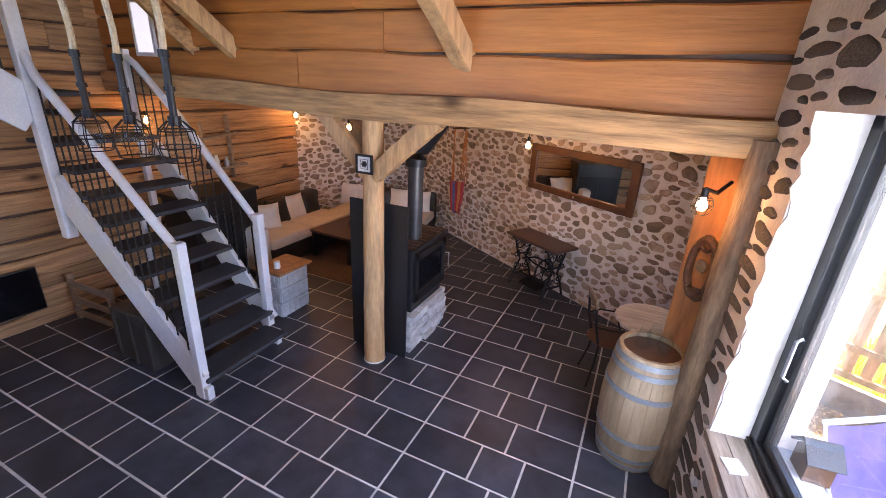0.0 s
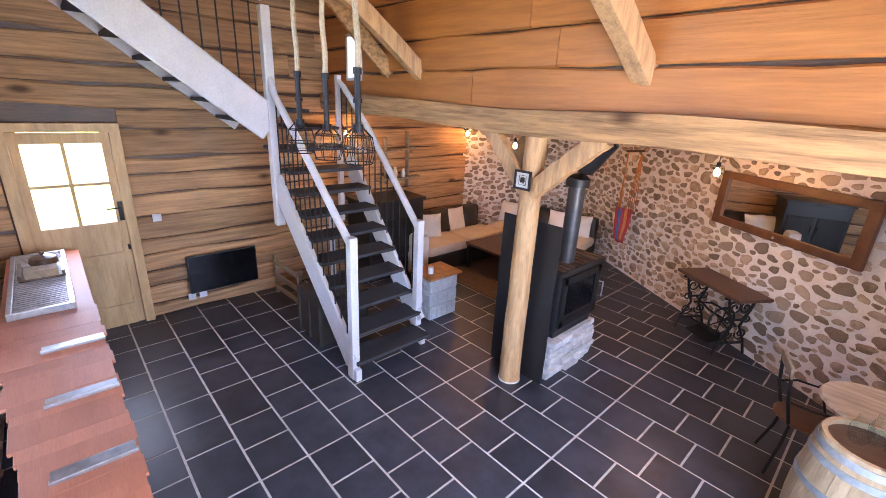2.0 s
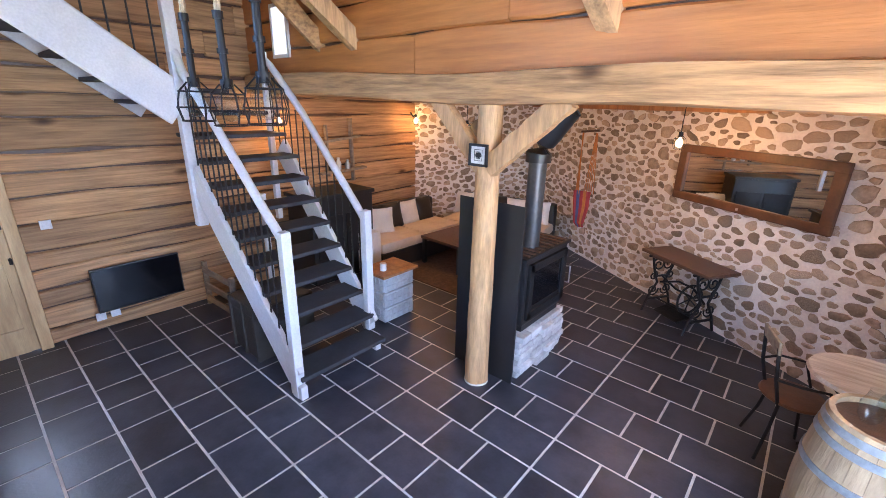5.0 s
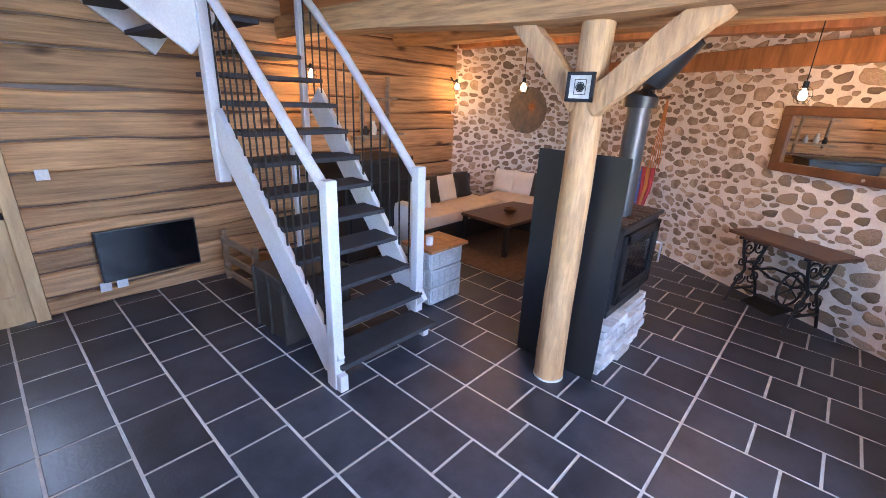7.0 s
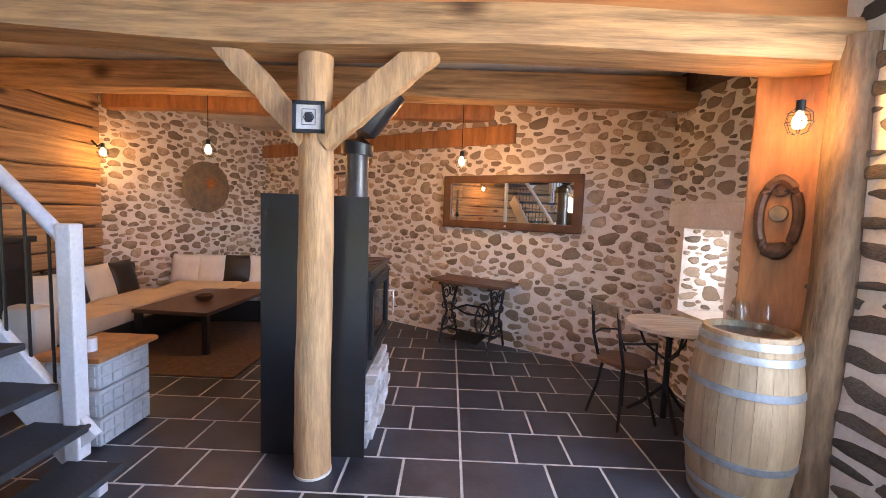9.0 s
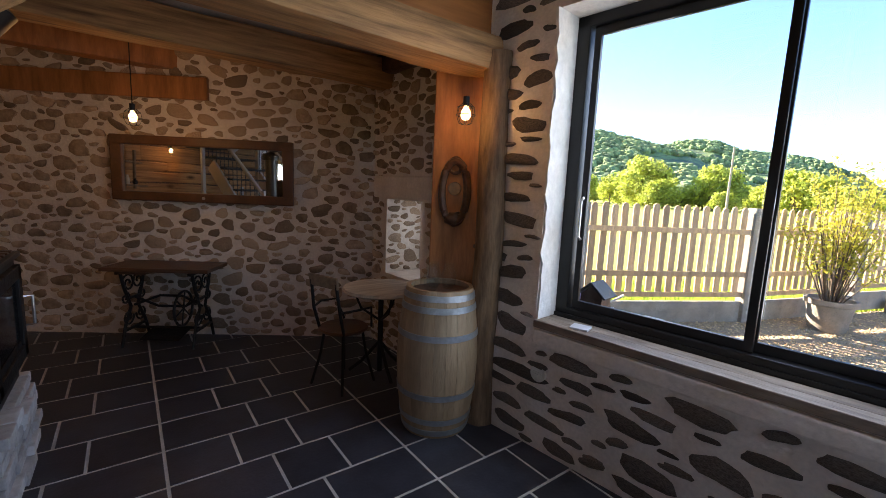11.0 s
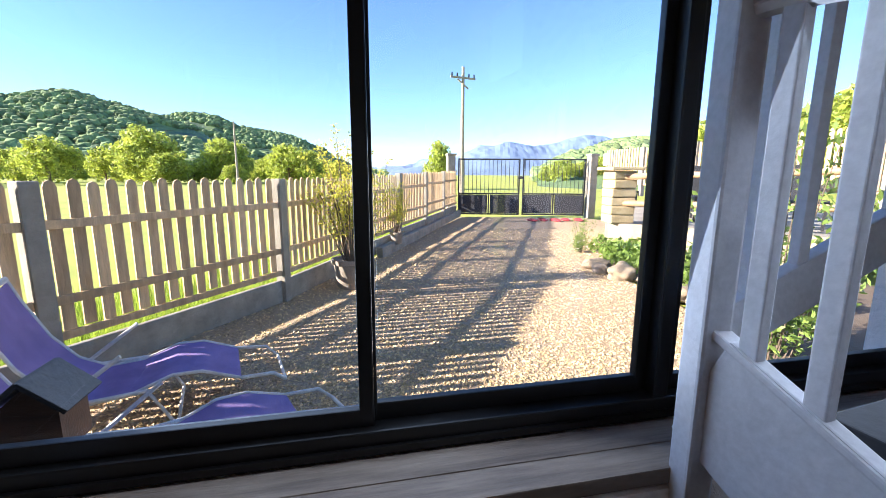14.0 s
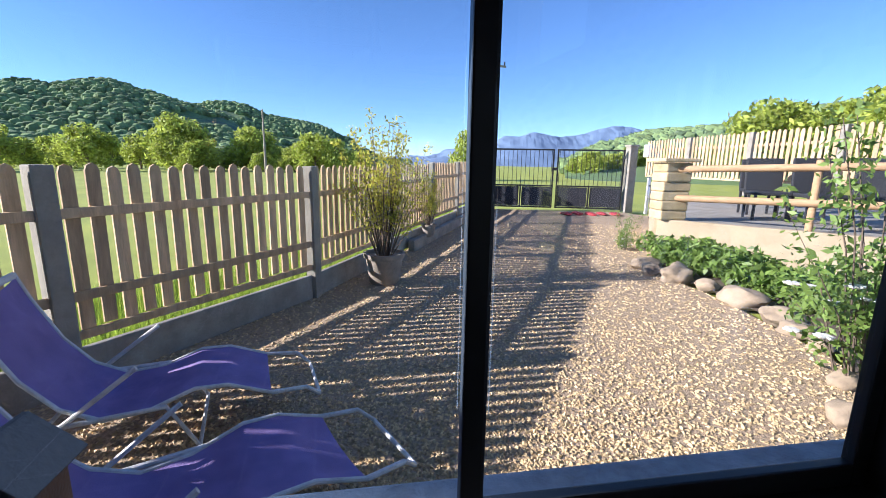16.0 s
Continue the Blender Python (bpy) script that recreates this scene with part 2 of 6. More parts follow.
M_WOODS = material("woodland", (0.21, 0.28, 0.095), 1.0, color2=(0.105, 0.16, 0.075), scale=0.3, bump=0.0, vary=0.4, island=True)
# Aerial haze is put into the far mountains' colour as pale blue.
M_FARHILL = material("hazy_far_mountain", (0.17, 0.24, 0.36), 1.0, color2=(0.12, 0.18, 0.28), scale=0.01, bump=0.0, detail=8)
M_PURPLE = material("purple_canvas", (0.27, 0.20, 0.43), 0.8, color2=(0.19, 0.135, 0.32), scale=5, bump=0.3, bump_scale=150)
M_TUBEW = material("white_tube", (0.74, 0.73, 0.70), 0.4, scale=8, bump=0.05)
M_POT = material("stoneware_pot", (0.36, 0.31, 0.25), 0.8, color2=(0.26, 0.22, 0.175), scale=6, bump=0.2)
M_ROCK = material("boulder", (0.43, 0.34, 0.23), 0.95, color2=(0.26, 0.20, 0.135), scale=4, bump=0.5)
M_YSTONE = material("sandstone", (0.58, 0.46, 0.26), 0.9, color2=(0.42, 0.32, 0.17), scale=5, bump=0.5, vary=0.15)
M_RAIL = material("round_rail", (0.56, 0.37, 0.20), 0.75, color2=(0.38, 0.235, 0.12), scale=4, stretch=(1, 5, 5), bump=0.2)
M_RATTAN = material("dark_rattan", (0.035, 0.036, 0.04), 0.6, scale=60, bump=0.4)
M_CREAMP = material("cream_plastic", (0.75, 0.73, 0.68), 0.5, scale=6, bump=0.05)
M_ROPE = material("hemp_rope", (0.50, 0.40, 0.27), 0.95, scale=40, bump=0.6, bump_scale=150)
M_RED = material("red_cloth", (0.42, 0.05, 0.06), 0.9, scale=6, bump=0.3)
M_ORANGE = material("orange_cord", (0.60, 0.22, 0.06), 0.9, scale=6, bump=0.3)
M_BLUEC = material("blue_cloth", (0.10, 0.13, 0.28), 0.9, scale=6, bump=0.3)
M_COPPER = material("hammered_copper", (0.36, 0.25, 0.15), 0.55, metal=0.5, color2=(0.20, 0.17, 0.13), scale=7, bump=0.3)
M_PAPER = material("paper_print", (0.70, 0.69, 0.66), 0.8, scale=8, bump=0.0)
M_CRATE = material("grey_crate", (0.46, 0.49, 0.53), 0.6, color2=(0.36, 0.39, 0.43), scale=6, bump=0.1)
M_TRUNK = material("old_trunk", (0.05, 0.045, 0.04), 0.6, color2=(0.028, 0.025, 0.022), scale=6, bump=0.3)
M_PALLET = material("raw_timber", (0.34, 0.26, 0.18), 0.8, color2=(0.22, 0.16, 0.11), scale=4, stretch=(1, 5, 5), bump=0.3)
M_MIRROR = bpy.data.materials.new("mirror_glass")
M_MIRROR.use_nodes = True
M_MIRROR.node_tree.nodes["Principled BSDF"].inputs["Metallic"].default_value = 1.0
M_MIRROR.node_tree.nodes["Principled BSDF"].inputs["Roughness"].default_value = 0.02
M_MIRROR.node_tree.nodes["Principled BSDF"].inputs["Base Color"].default_value = (0.85, 0.87, 0.86, 1)
for leaf in (M_LEAF, M_LEAFY, M_LEAFD, M_BLADE):
    ln, ll = leaf.node_tree.nodes, leaf.node_tree.links
    ts, mxs = ln.new("ShaderNodeBsdfTranslucent"), ln.new("ShaderNodeMixShader")
    mxs.inputs[0].default_value = 0.45
    src = ln["Principled BSDF"].inputs["Base Color"].links[0].from_socket
    ll.new(src, ts.inputs[0])
    ll.new(ln["Principled BSDF"].outputs[0], mxs.inputs[1])
    ll.new(ts.outputs[0], mxs.inputs[2])
    ll.new(mxs.outputs[0], ln["Material Output"].inputs[0])
M_GLASS = glass("window_glass")
M_JAR = glass("jar_glass", (0.9, 0.95, 0.97), 0.05)
M_DAY = glow("daylight_pane", (0.85, 0.88, 1.0), 0.03)
M_BULB = glow("warm_bulb", (1.0, 0.55, 0.18), 1.6)

# ---- mesh helpers ----


class Build:
    """Collects shapes into one mesh."""

    def __init__(self):
        self.bm = bmesh.new()

    def box(self, size, at=(0, 0, 0), rot=(0, 0, 0), bevel=0.0, m=None):
        r = bmesh.ops.create_cube(self.bm, size=1.0)
        vs = r["verts"]
        mm = (m or Matrix()) @ pose(*at, *rot) @ Matrix.Diagonal((*size, 1))
        bmesh.ops.transform(self.bm, matrix=mm, verts=vs)
        if bevel:
            es = list({e for v in vs for e in v.link_edges})
            bmesh.ops.bevel(self.bm, geom=es, offset=bevel, segments=2, profile=0.6, affect="EDGES")
        return self

    def tube(self, pts, r, sides=8, r2=None, caps=True):
        pts = [Vector(p) for p in pts]
        rings = []
        for i, p in enumerate(pts):
            d = (pts[min(i + 1, len(pts) - 1)] - pts[max(i - 1, 0)]).normalized()
            ref = Vector((0, 0, 1)) if abs(d.z) < 0.9 else Vector((1, 0, 0))
            a = d.cross(ref).normalized()
            b = d.cross(a)
            f = i / max(1, len(pts) - 1)
            rr = r if r2 is None else r + (r2 - r) * f
            if callable(r):
                rr = r(f)
            rings.append([self.bm.verts.new(p + (a * math.cos(q) + b * math.sin(q)) * rr) for q in [2 * math.pi * k / sides for k in range(sides)]])
        for r0, r1 in zip(rings, rings[1:]):
            for k in range(sides):
                self.bm.faces.new((r0[k], r0[(k + 1) % sides], r1[(k + 1) % sides], r1[k]))
        if caps:
            self.bm.faces.new(rings[0][::-1])
            self.bm.faces.new(rings[-1])
        return self

    def lathe(self, prof, at=(0, 0, 0), sides=32):
        rings = [[self.bm.verts.new((at[0] + r * math.cos(2 * math.pi * k / sides), at[1] + r * math.sin(2 * math.pi * k / sides), at[2] + z)) for k in range(sides)] for r, z in prof]
        for r0, r1 in zip(rings, rings[1:]):
            for k in range(sides):
                self.bm.faces.new((r0[k], r0[(k + 1) % sides], r1[(k + 1) % sides], r1[k]))
        return self

    def prism(self, poly, depth, m=Matrix()):
        """A flat outline in x and z, made thick along y."""
        n = len(poly)
        a = [self.bm.verts.new(m @ Vector((x, -depth / 2, z))) for x, z in poly]
        b = [self.bm.verts.new(m @ Vector((x, depth / 2, z))) for x, z in poly]
        self.bm.faces.new(a)
        self.bm.faces.new(b[::-1])
        for i in range(n):
            self.bm.faces.new((a[i], b[i], b[(i + 1) % n], a[(i + 1) % n]))
        return self

    def blob(self, size, at=(0, 0, 0), rough=0.2, sub=2, seed=0, rot=0, m=None):
        r = bmesh.ops.create_icosphere(self.bm, subdivisions=sub, radius=1)
        for v in r["verts"]:
            k = 1 + rough * noise.noise(v.co * 1.3 + Vector((seed * 7.1, seed * 3.3, 0)))
            v.co = v.co * k
        bmesh.ops.transform(self.bm, matrix=(m or Matrix()) @ pose(*at, 0, 0, rot) @ Matrix.Diagonal((*size, 1)), verts=r["verts"])
        return self

    def done(self, name, mat, parent=None, m=None, smooth=False, label="", category="", group="", kind=""):
        bmesh.ops.recalc_face_normals(self.bm, faces=self.bm.faces)
        me = bpy.data.meshes.new(name)
        self.bm.to_mesh(me)
        self.bm.free()
        me.materials.append(mat)
        if smooth:
            me.polygons.foreach_set("use_smooth", [True] * len(me.polygons))
            me.set_sharp_from_angle(angle=radians(40))
        ob = new(name, me)
        if m is not None:
            ob.matrix_basis = m
        if parent is not None:
            ob.parent = parent
        return tagged(ob, label, category, group, kind)


def empty(name, m, label, category, group=""):
    ob = new(name)
    ob.empty_display_size = 0.05
    ob.matrix_basis = m
    return tagged(ob, label, category, group)


def share(name, mesh, m, parent=None):
    ob = new(name, mesh)
    ob.matrix_basis = m
    ob.parent = parent
    return ob


def line_pose(a, b, z=0.0):
    """Local x runs from a to b on the plan."""
    return pose(a[0], a[1], z, 0, 0, math.degrees(math.atan2(b[1] - a[1], b[0] - a[0])))


def wall(name, a, b, z0, z1, thick, mat, holes=(), label=""):
    """A wall from a to b; its room face is on the line, its body lies on the local +y side. holes: x0, x1, z0, z1."""
    m = line_pose(a, b)
    length = math.hypot(b[0] - a[0], b[1] - a[1])
    w = Build()
    xs = sorted({0, length, *[h[0] for h in holes], *[h[1] for h in holes]})
    for x0, x1 in zip(xs, xs[1:]):
        cut = sorted((h[2], h[3]) for h in holes if h[0] <= x0 + 1e-6 and h[1] >= x1 - 1e-6)
        z = z0
        for c0, c1 in cut:
            if c0 > z:
                w.box((x1 - x0, thick, c0 - z), ((x0 + x1) / 2, thick / 2, (z + c0) / 2))
            z = c1
        if z < z1:
            w.box((x1 - x0, thick, z1 - z), ((x0 + x1) / 2, thick / 2, (z + z1) / 2))
    return w.done(name, mat, m=m, label=label, kind="structure"), length

# ---- large structure ----
WOOD_X, BEAM_Y = -5.37, 2.95
COR_A, COR_B, COR_C = (-5.42, 5.62), (-4.42, 7.88), (0.63, 4.70)
WA = radians(6.5)
WIN_U, WIN_N = Vector((math.sin(WA), -math.cos(WA), 0)), Vector((math.cos(WA), math.sin(WA), 0))
WIN_O = Vector((0.594, 2.54, 0))
# window frame: local x along the wall towards the stair, local y outwards
WIN = Matrix(((WIN_U.x, WIN_N.x, 0, WIN_O.x), (WIN_U.y, WIN_N.y, 0, WIN_O.y), (0, 0, 1, 0), (0, 0, 0, 1)))


def on_win(u, n):
    p = WIN @ Vector((u, n, 0))
    return (p.x, p.y)


sub = Build()
sub.box((7.2, 10.0, 0.2), (-2.35, 3.6, -0.103))
floor = sub.done("floor", M_GROUT, label="dark slate tile floor with pale grout lines", kind="structure")

wall_stone_long, len_long = wall("wall_stone_long", COR_B, COR_C, 0, 2.75, 0.4, M_MORTAR, label="rubble stone wall pointed with pale lime mortar")
wall_stone_short, len_short = wall("wall_stone_short", COR_A, COR_B, 0, 2.75, 0.4, M_MORTAR, label="rubble stone wall behind the corner sofa")
NICHE_END = (0.69, 3.02)
wall_niche, len_niche = wall("wall_niche", COR_C, NICHE_END, 0, 2.75, 0.45, M_MORTAR, holes=[(0.25, 0.82, 0.72, 1.42)], label="rubble stone wall with a small deep window niche")
WIN_A, WIN_B = on_win(-0.48, 0), on_win(3.6, 0)
wall_window, len_win = wall("wall_window", WIN_A, WIN_B, 0, 4.6, 0.42, M_MORTAR, holes=[(0.48, 3.5, 0.76, 2.52)], label="rubble stone wall around the wide sliding window")
wall_wood, len_wood = wall("wall_wood", (WOOD_X - 0.03, -0.5), (WOOD_X - 0.03, 5.7), 0, 4.6, 0.2, M_DARKWOOD, holes=[(0.45, 1.20, 0.0, 2.06)], label="wall of wide waney-edged old boards")
# The upper opening, out of view, is added to let sky light in.
wall_south, len_south = wall("wall_south", (1.0, -0.42), (-5.6, -0.42), 0, 4.6, 0.3, M_MORTAR, holes=[(2.9, 4.3, 2.55, 3.45), (3.0, 4.1, 0.35, 1.35)], label="rubble stone wall behind the counter")
up = Build()
up.box((6.6, 0.12, 2.2), (-2.2, BEAM_Y + 0.17, 3.5))
wall_loft = up.done("wall_loft", M_DARKWOOD, label="upper partition of broad honey-coloured boards above the beam", kind="structure")
ce = Build()
ce.box((6.7, 5.2, 0.1), (-2.2, 5.78, 2.72))
ce.done("ceiling_low", M_CEIL, label="white ceiling boards between old beams", kind="structure")
ro = Build()
ro.box((7.4, 4.2, 0.1), (-2.2, 1.3, 4.62), (0, 0, 0))
ro.done("ceiling_high", M_LOGX, label="high boarded ceiling over the front room", kind="structure")

# ---- window ----
win = empty("window_1", WIN, "wide black aluminium sliding window above an oak sill", "window")
tagged(win, kind="structure")
Z0, Z1 = 0.80, 2.52
fr = Build()
fr.box((3.02, 0.10, 0.07), (1.51, 0.235, Z0 + 0.025), bevel=0.006)
fr.box((3.02, 0.10, 0.06), (1.51, 0.235, Z1 - 0.03), bevel=0.006)
fr.box((0.09, 0.10, Z1 - Z0), (0.045, 0.235, (Z0 + Z1) / 2), bevel=0.006)
fr.box((0.09, 0.12, Z1 - Z0), (2.975, 0.235, (Z0 + Z1) / 2), bevel=0.006)
fr.box((0.052, 0.085, Z1 - Z0 - 0.06), (1.868, 0.235, (Z0 + Z1) / 2), bevel=0.008)
fr.box((3.0, 0.012, 0.02), (1.5, 0.178, Z0 + 0.012))
fr.done("frame", M_ALU, win)


def sash(x0, x1, n):
    b = Build()
    h0, h1 = Z0 + 0.06, Z1 - 0.06
    b.box((x1 - x0, 0.025, 0.05), ((x0 + x1) / 2, n, h0 + 0.025), bevel=0.004)
    b.box((x1 - x0, 0.025, 0.05), ((x0 + x1) / 2, n, h1 - 0.025), bevel=0.004)
    b.box((0.038, 0.026, h1 - h0), (x0 + 0.02, n, (h0 + h1) / 2), bevel=0.004)
    b.box((0.038, 0.026, h1 - h0), (x1 - 0.02, n, (h0 + h1) / 2), bevel=0.004)
    b.done("sash", M_ALU, win)
    p = Build()
    p.box((x1 - x0 - 0.09, 0.006, h1 - h0 - 0.09), ((x0 + x1) / 2, n, (h0 + h1) / 2))
    g = p.done("pane", M_GLASS, win)
    g.visible_shadow = False


sash(0.105, 1.014, 0.224)
sash(0.984, 1.845, 0.250)
sash(1.892, 2.95, 0.235)
hd = Build()
hd.tube([(0.135, 0.19, 1.28), (0.135, 0.165, 1.30), (0.135, 0.165, 1.50), (0.135, 0.19, 1.52)], 0.009)
hd.done("handle", M_STEEL, win, smooth=True)
sl = Build()
for k in range(2):
    sl.box((3.0, 0.094, 0.045), (1.5, 0.024 + 0.096 * k, 0.7775), bevel=0.006)
sl.done("window_sill", M_SILL, m=WIN, label="weathered oak plank window sill", category="sill", kind="structure")
rv = Build()
rnd = random.Random(5)
poly = []
nz = 26
for k in range(nz + 1):
    z = 0.80 + (2.52 - 0.80) * k / nz
    poly.append((-0.005 + rnd.uniform(-0.018, 0.018), z))
rv.prism([(0.19, 0.80)] + poly + [(0.19, 2.52)], 0.016, Matrix(((0, 1, 0, 0.006), (1, 0, 0, 0), (0, 0, 1, 0), (0, 0, 0, 1))))
rv.done("window_reveal", M_PLASTER, m=WIN, label="rough white plaster reveal beside the window", category="trim", kind="structure")
ledge = Build()
ledge.box((3.02, 0.03, 0.09), (1.51, -0.012, 0.70), bevel=0.012)
ledge.done("trim", M_MORTAR, m=WIN, label="mortar band under the window sill", kind="structure")
osill = Build()
osill.box((3.4, 0.17, 0.10), (1.5, 0.372, 0.745), (-4, 0, 0), bevel=0.01)
osill.done("outer_sill", M_OUTSILL, m=WIN, label="rough grey concrete outer window ledge", category="sill", kind="structure")
cd = Build()
cd.box((0.10, 0.09, 0.012), (0.26, 0.055, 0.806), (0, 0, 12), bevel=0.003)
cd.done("white_box", M_WHITE, m=WIN, label="small flat white box lying on the window sill", category="box")
vt = Build()
vt.tube([(0.055, 0.0, 0.48), (0.055, -0.02, 0.48)], 0.05, 24)
vt.box((0.06, 0.012, 0.006), (0.055, -0.022, 0.49)).box((0.06, 0.012, 0.006), (0.055, -0.022, 0.475))
vt.done("air_vent", M_CREAMP, m=WIN, label="small round cream plastic air vent in the stone wall", category="vent")

# niche window
nm = line_pose(COR_C, NICHE_END)
nw = Build()
nw.box((0.57, 0.02, 0.70), (0.535, 0.40, 1.07))
nw.done("window_2", M_MORTAR, m=nm, label="rough stone back of the small window niche", kind="structure")
np_ = Build()
np_.box((0.92, 0.05, 0.20), (0.52, -0.012, 1.53), bevel=0.015)
np_.done("lintel", M_MORTAR, m=nm, label="pale rendered lintel above the window niche", category="lintel", kind="structure")
# Added lamp stands in for daylight from a niche window not built here.
lamp("window_light", "AREA", 0.16, nm @ look((0.55, 0.37, 1.10), (0.30, 0.0, 1.0)), (0.85, 0.93, 1.0), (0.4, 0.6))

# ---- beams and posts ----


def log_beam(name, a, b, w, h, mat, seed, label, sag=0.03, category="beam"):
    """A hewn beam with a wandering outline."""
    r = random.Random(seed)
    a, b = Vector(a), Vector(b)
    d = (b - a).normalized()
    side = d.cross(Vector((0, 0, 1))).normalized()
    top = side.cross(d)
    bm = Build()
    rings = []
    n = 28
    for i in range(n + 1):
        f = i / n
        c = a.lerp(b, f) + top * (noise.noise(Vector((f * 3, seed, 0))) * sag) + side * (noise.noise(Vector((f * 3, seed, 9))) * sag)
        ring = []
        for k in range(12):
            q = 2 * math.pi * k / 12 + 0.26
            cx, cz = math.cos(q), math.sin(q)
            s = 1 / max(abs(cx), abs(cz)) ** 0.72
            j = 1 + 0.10 * noise.noise(Vector((f * 9, k * 1.7, seed)))
            ring.append(bm.bm.verts.new(c + side * cx * s * j * w / 2 + top * cz * s * j * h / 2))
        rings.append(ring)
    for r0, r1 in zip(rings, rings[1:]):
        for k in range(12):
            bm.bm.faces.new((r0[k], r0[(k + 1) % 12], r1[(k + 1) % 12], r1[k]))
    bm.bm.faces.new(rings[0])
    bm.bm.faces.new(rings[-1])
    return bm.done(name, mat, label=label, category=category, smooth=True)


log_beam("beam", (-5.38, 3.09, 2.42), (0.68, 3.06, 2.36), 0.30, 0.21, M_BEAM, 3, "thick hewn oak beam crossing the room", 0.07)
log_beam("beam", (-5.38, 4.60, 2.55), (0.75, 4.50, 2.52), 0.24, 0.24, M_BEAM, 8, "old round beam under the white ceiling", 0.05)
log_beam("beam", (-5.3, 5.75, 2.60), (-0.5, 5.75, 2.60), 0.20, 0.20, M_BOARD, 12, "brown beam under the white ceiling", 0.03)
log_beam("beam", (0.66, 3.1, 2.60), (0.60, 4.7, 2.62), 0.16, 0.2, M_DARKWOOD, 15, "dark wall beam above the niche", 0.02)
fascia = Build()
fascia.box((4.9, 0.05, 0.2), (0, 0, 0), bevel=0.01)
fascia.done("wall_plate", M_BOARD, m=Matrix.Translation((0, 0, 2.34)) @ line_pose(COR_B, COR_C) @ pose(2.0, -0.03, 0), label="brown board along the top of the stone wall", category="board", kind="structure")


def trunk_post(name, x, y, z1, r, mat, seed, label):
    b = Build()
    rings = []
    for i in range(25):
        z = z1 * i / 24
        cx, cy = x + 0.03 * noise.noise(Vector((z * 1.2, seed, 0))), y + 0.03 * noise.noise(Vector((z * 1.2, seed, 5)))
        rings.append([b.bm.verts.new((cx + math.cos(q) * r * (1.08 - 0.1 * z / z1) * (1 + 0.09 * noise.noise(Vector((math.cos(q), math.sin(q), z * 3 + seed)))), cy + math.sin(q) * r * (1.08 - 0.1 * z / z1) * (1 + 0.09 * noise.noise(Vector((math.cos(q) + 3, math.sin(q), z * 3 + seed)))), z)) for q in [2 * math.pi * k / 14 for k in range(14)]])
    for r0, r1 in zip(rings, rings[1:]):
        for k in range(14):
            b.bm.faces.new((r0[k], r0[(k + 1) % 14], r1[(k + 1) % 14], r1[k]))
    b.bm.faces.new(rings[0])
    b.bm.faces.new(rings[-1])
    return b.done(name, mat, label=label, category="post", smooth=True)


trunk_post("post", -2.06, 3.10, 2.27, 0.092, M_POST, 2, "peeled tree trunk post carrying the oak beam")
col = Build()
col.tube([(0, 0, 0), (0, 0, 0.012)], 0.105, 20)
col.done("trim", M_CREAMP, m=pose(-2.06, 3.10, 0.002), label="pale mortar ring round the trunk post", kind="structure")
for sx, x1, k in ((-1, -2.46, 1), (1, -1.55, 2)):
    log_beam("brace", (-2.06 + sx * 0.03, 3.08, 1.83), (x1 + sx * 0.08, 3.08, 2.31), 0.10, 0.13 if sx < 0 else 0.15, M_POST, 20 + k, "curved oak brace between post and beam", 0.02, "brace")
trunk_post("post", 0.535, 2.92, 2.36, 0.095, M_OLDPOST, 6, "rough old oak post beside the window")
bd = Build()
bd.box((0.40, 0.05, 2.45), (0, 0, 1.225), bevel=0.008)
bd.done("wall_board", M_BOARD, m=pose(0.49, 3.165, 0, 0, 0, -43.5), label="wide honey-brown board standing against the wall", category="board", kind="structure")
for x, zt in ((-1.24, 2.66), (-3.45, 2.70)):
    log_beam("rafter", (x - 0.02, BEAM_Y + 0.12, zt + 0.03), (x - 0.45, 0.9, zt + 1.75), 0.13, 0.15, M_POST, int(x * 10) + 60, "peeled pole rafter notched into the boards", 0.02, "rafter")
log_beam("rafter", (-3.95, BEAM_Y + 0.2, 2.66), (-4.5, 1.7, 4.3), 0.10, 0.16, M_BEAM, 77, "dark sloping roof timber over the stair", 0.02, "rafter")

# picture on the post
pic = empty("picture", pose(-2.06, 2.975, 1.925), "small framed print on the trunk post", "picture")
b = Build()
for sx in (-1, 1):
    b.box((0.018, 0.02, 0.155), (sx * 0.071, 0, 0), bevel=0.003)
    b.box((0.16, 0.02, 0.018), (0, 0, sx * 0.0685), bevel=0.003)
b.done("frame", M_BLACK, pic)
b = Build()
b.box((0.125, 0.006, 0.12), (0, 0.003, 0))
b.done("print", M_PAPER, pic)
b = Build()
b.tube([(0, -0.002, 0), (0, 0.0, 0)], 0.02, 12).tube([(0.026 * math.cos(k * 1.047), -0.001, 0.026 * math.sin(k * 1.047)) for k in range(7)], 0.003, 5)
b.box((0.065, 0.002, 0.003), (0, -0.001, 0.038)).box((0.065, 0.002, 0.003), (0, -0.001, -0.038)).box((0.003, 0.002, 0.075), (0.033, -0.001, 0)).box((0.003, 0.002, 0.075), (-0.033, -0.001, 0))
b.done("motif", M_BLACK, pic)

# ---- first staircase ----
st = empty("staircase", pose(0, 0, 0), "white stair with grey treads and thin black balusters", "staircase")
N_L, N_R = (-2.98, 1.955), (-3.16, 2.83)
RISE, GO = 0.197, 0.135


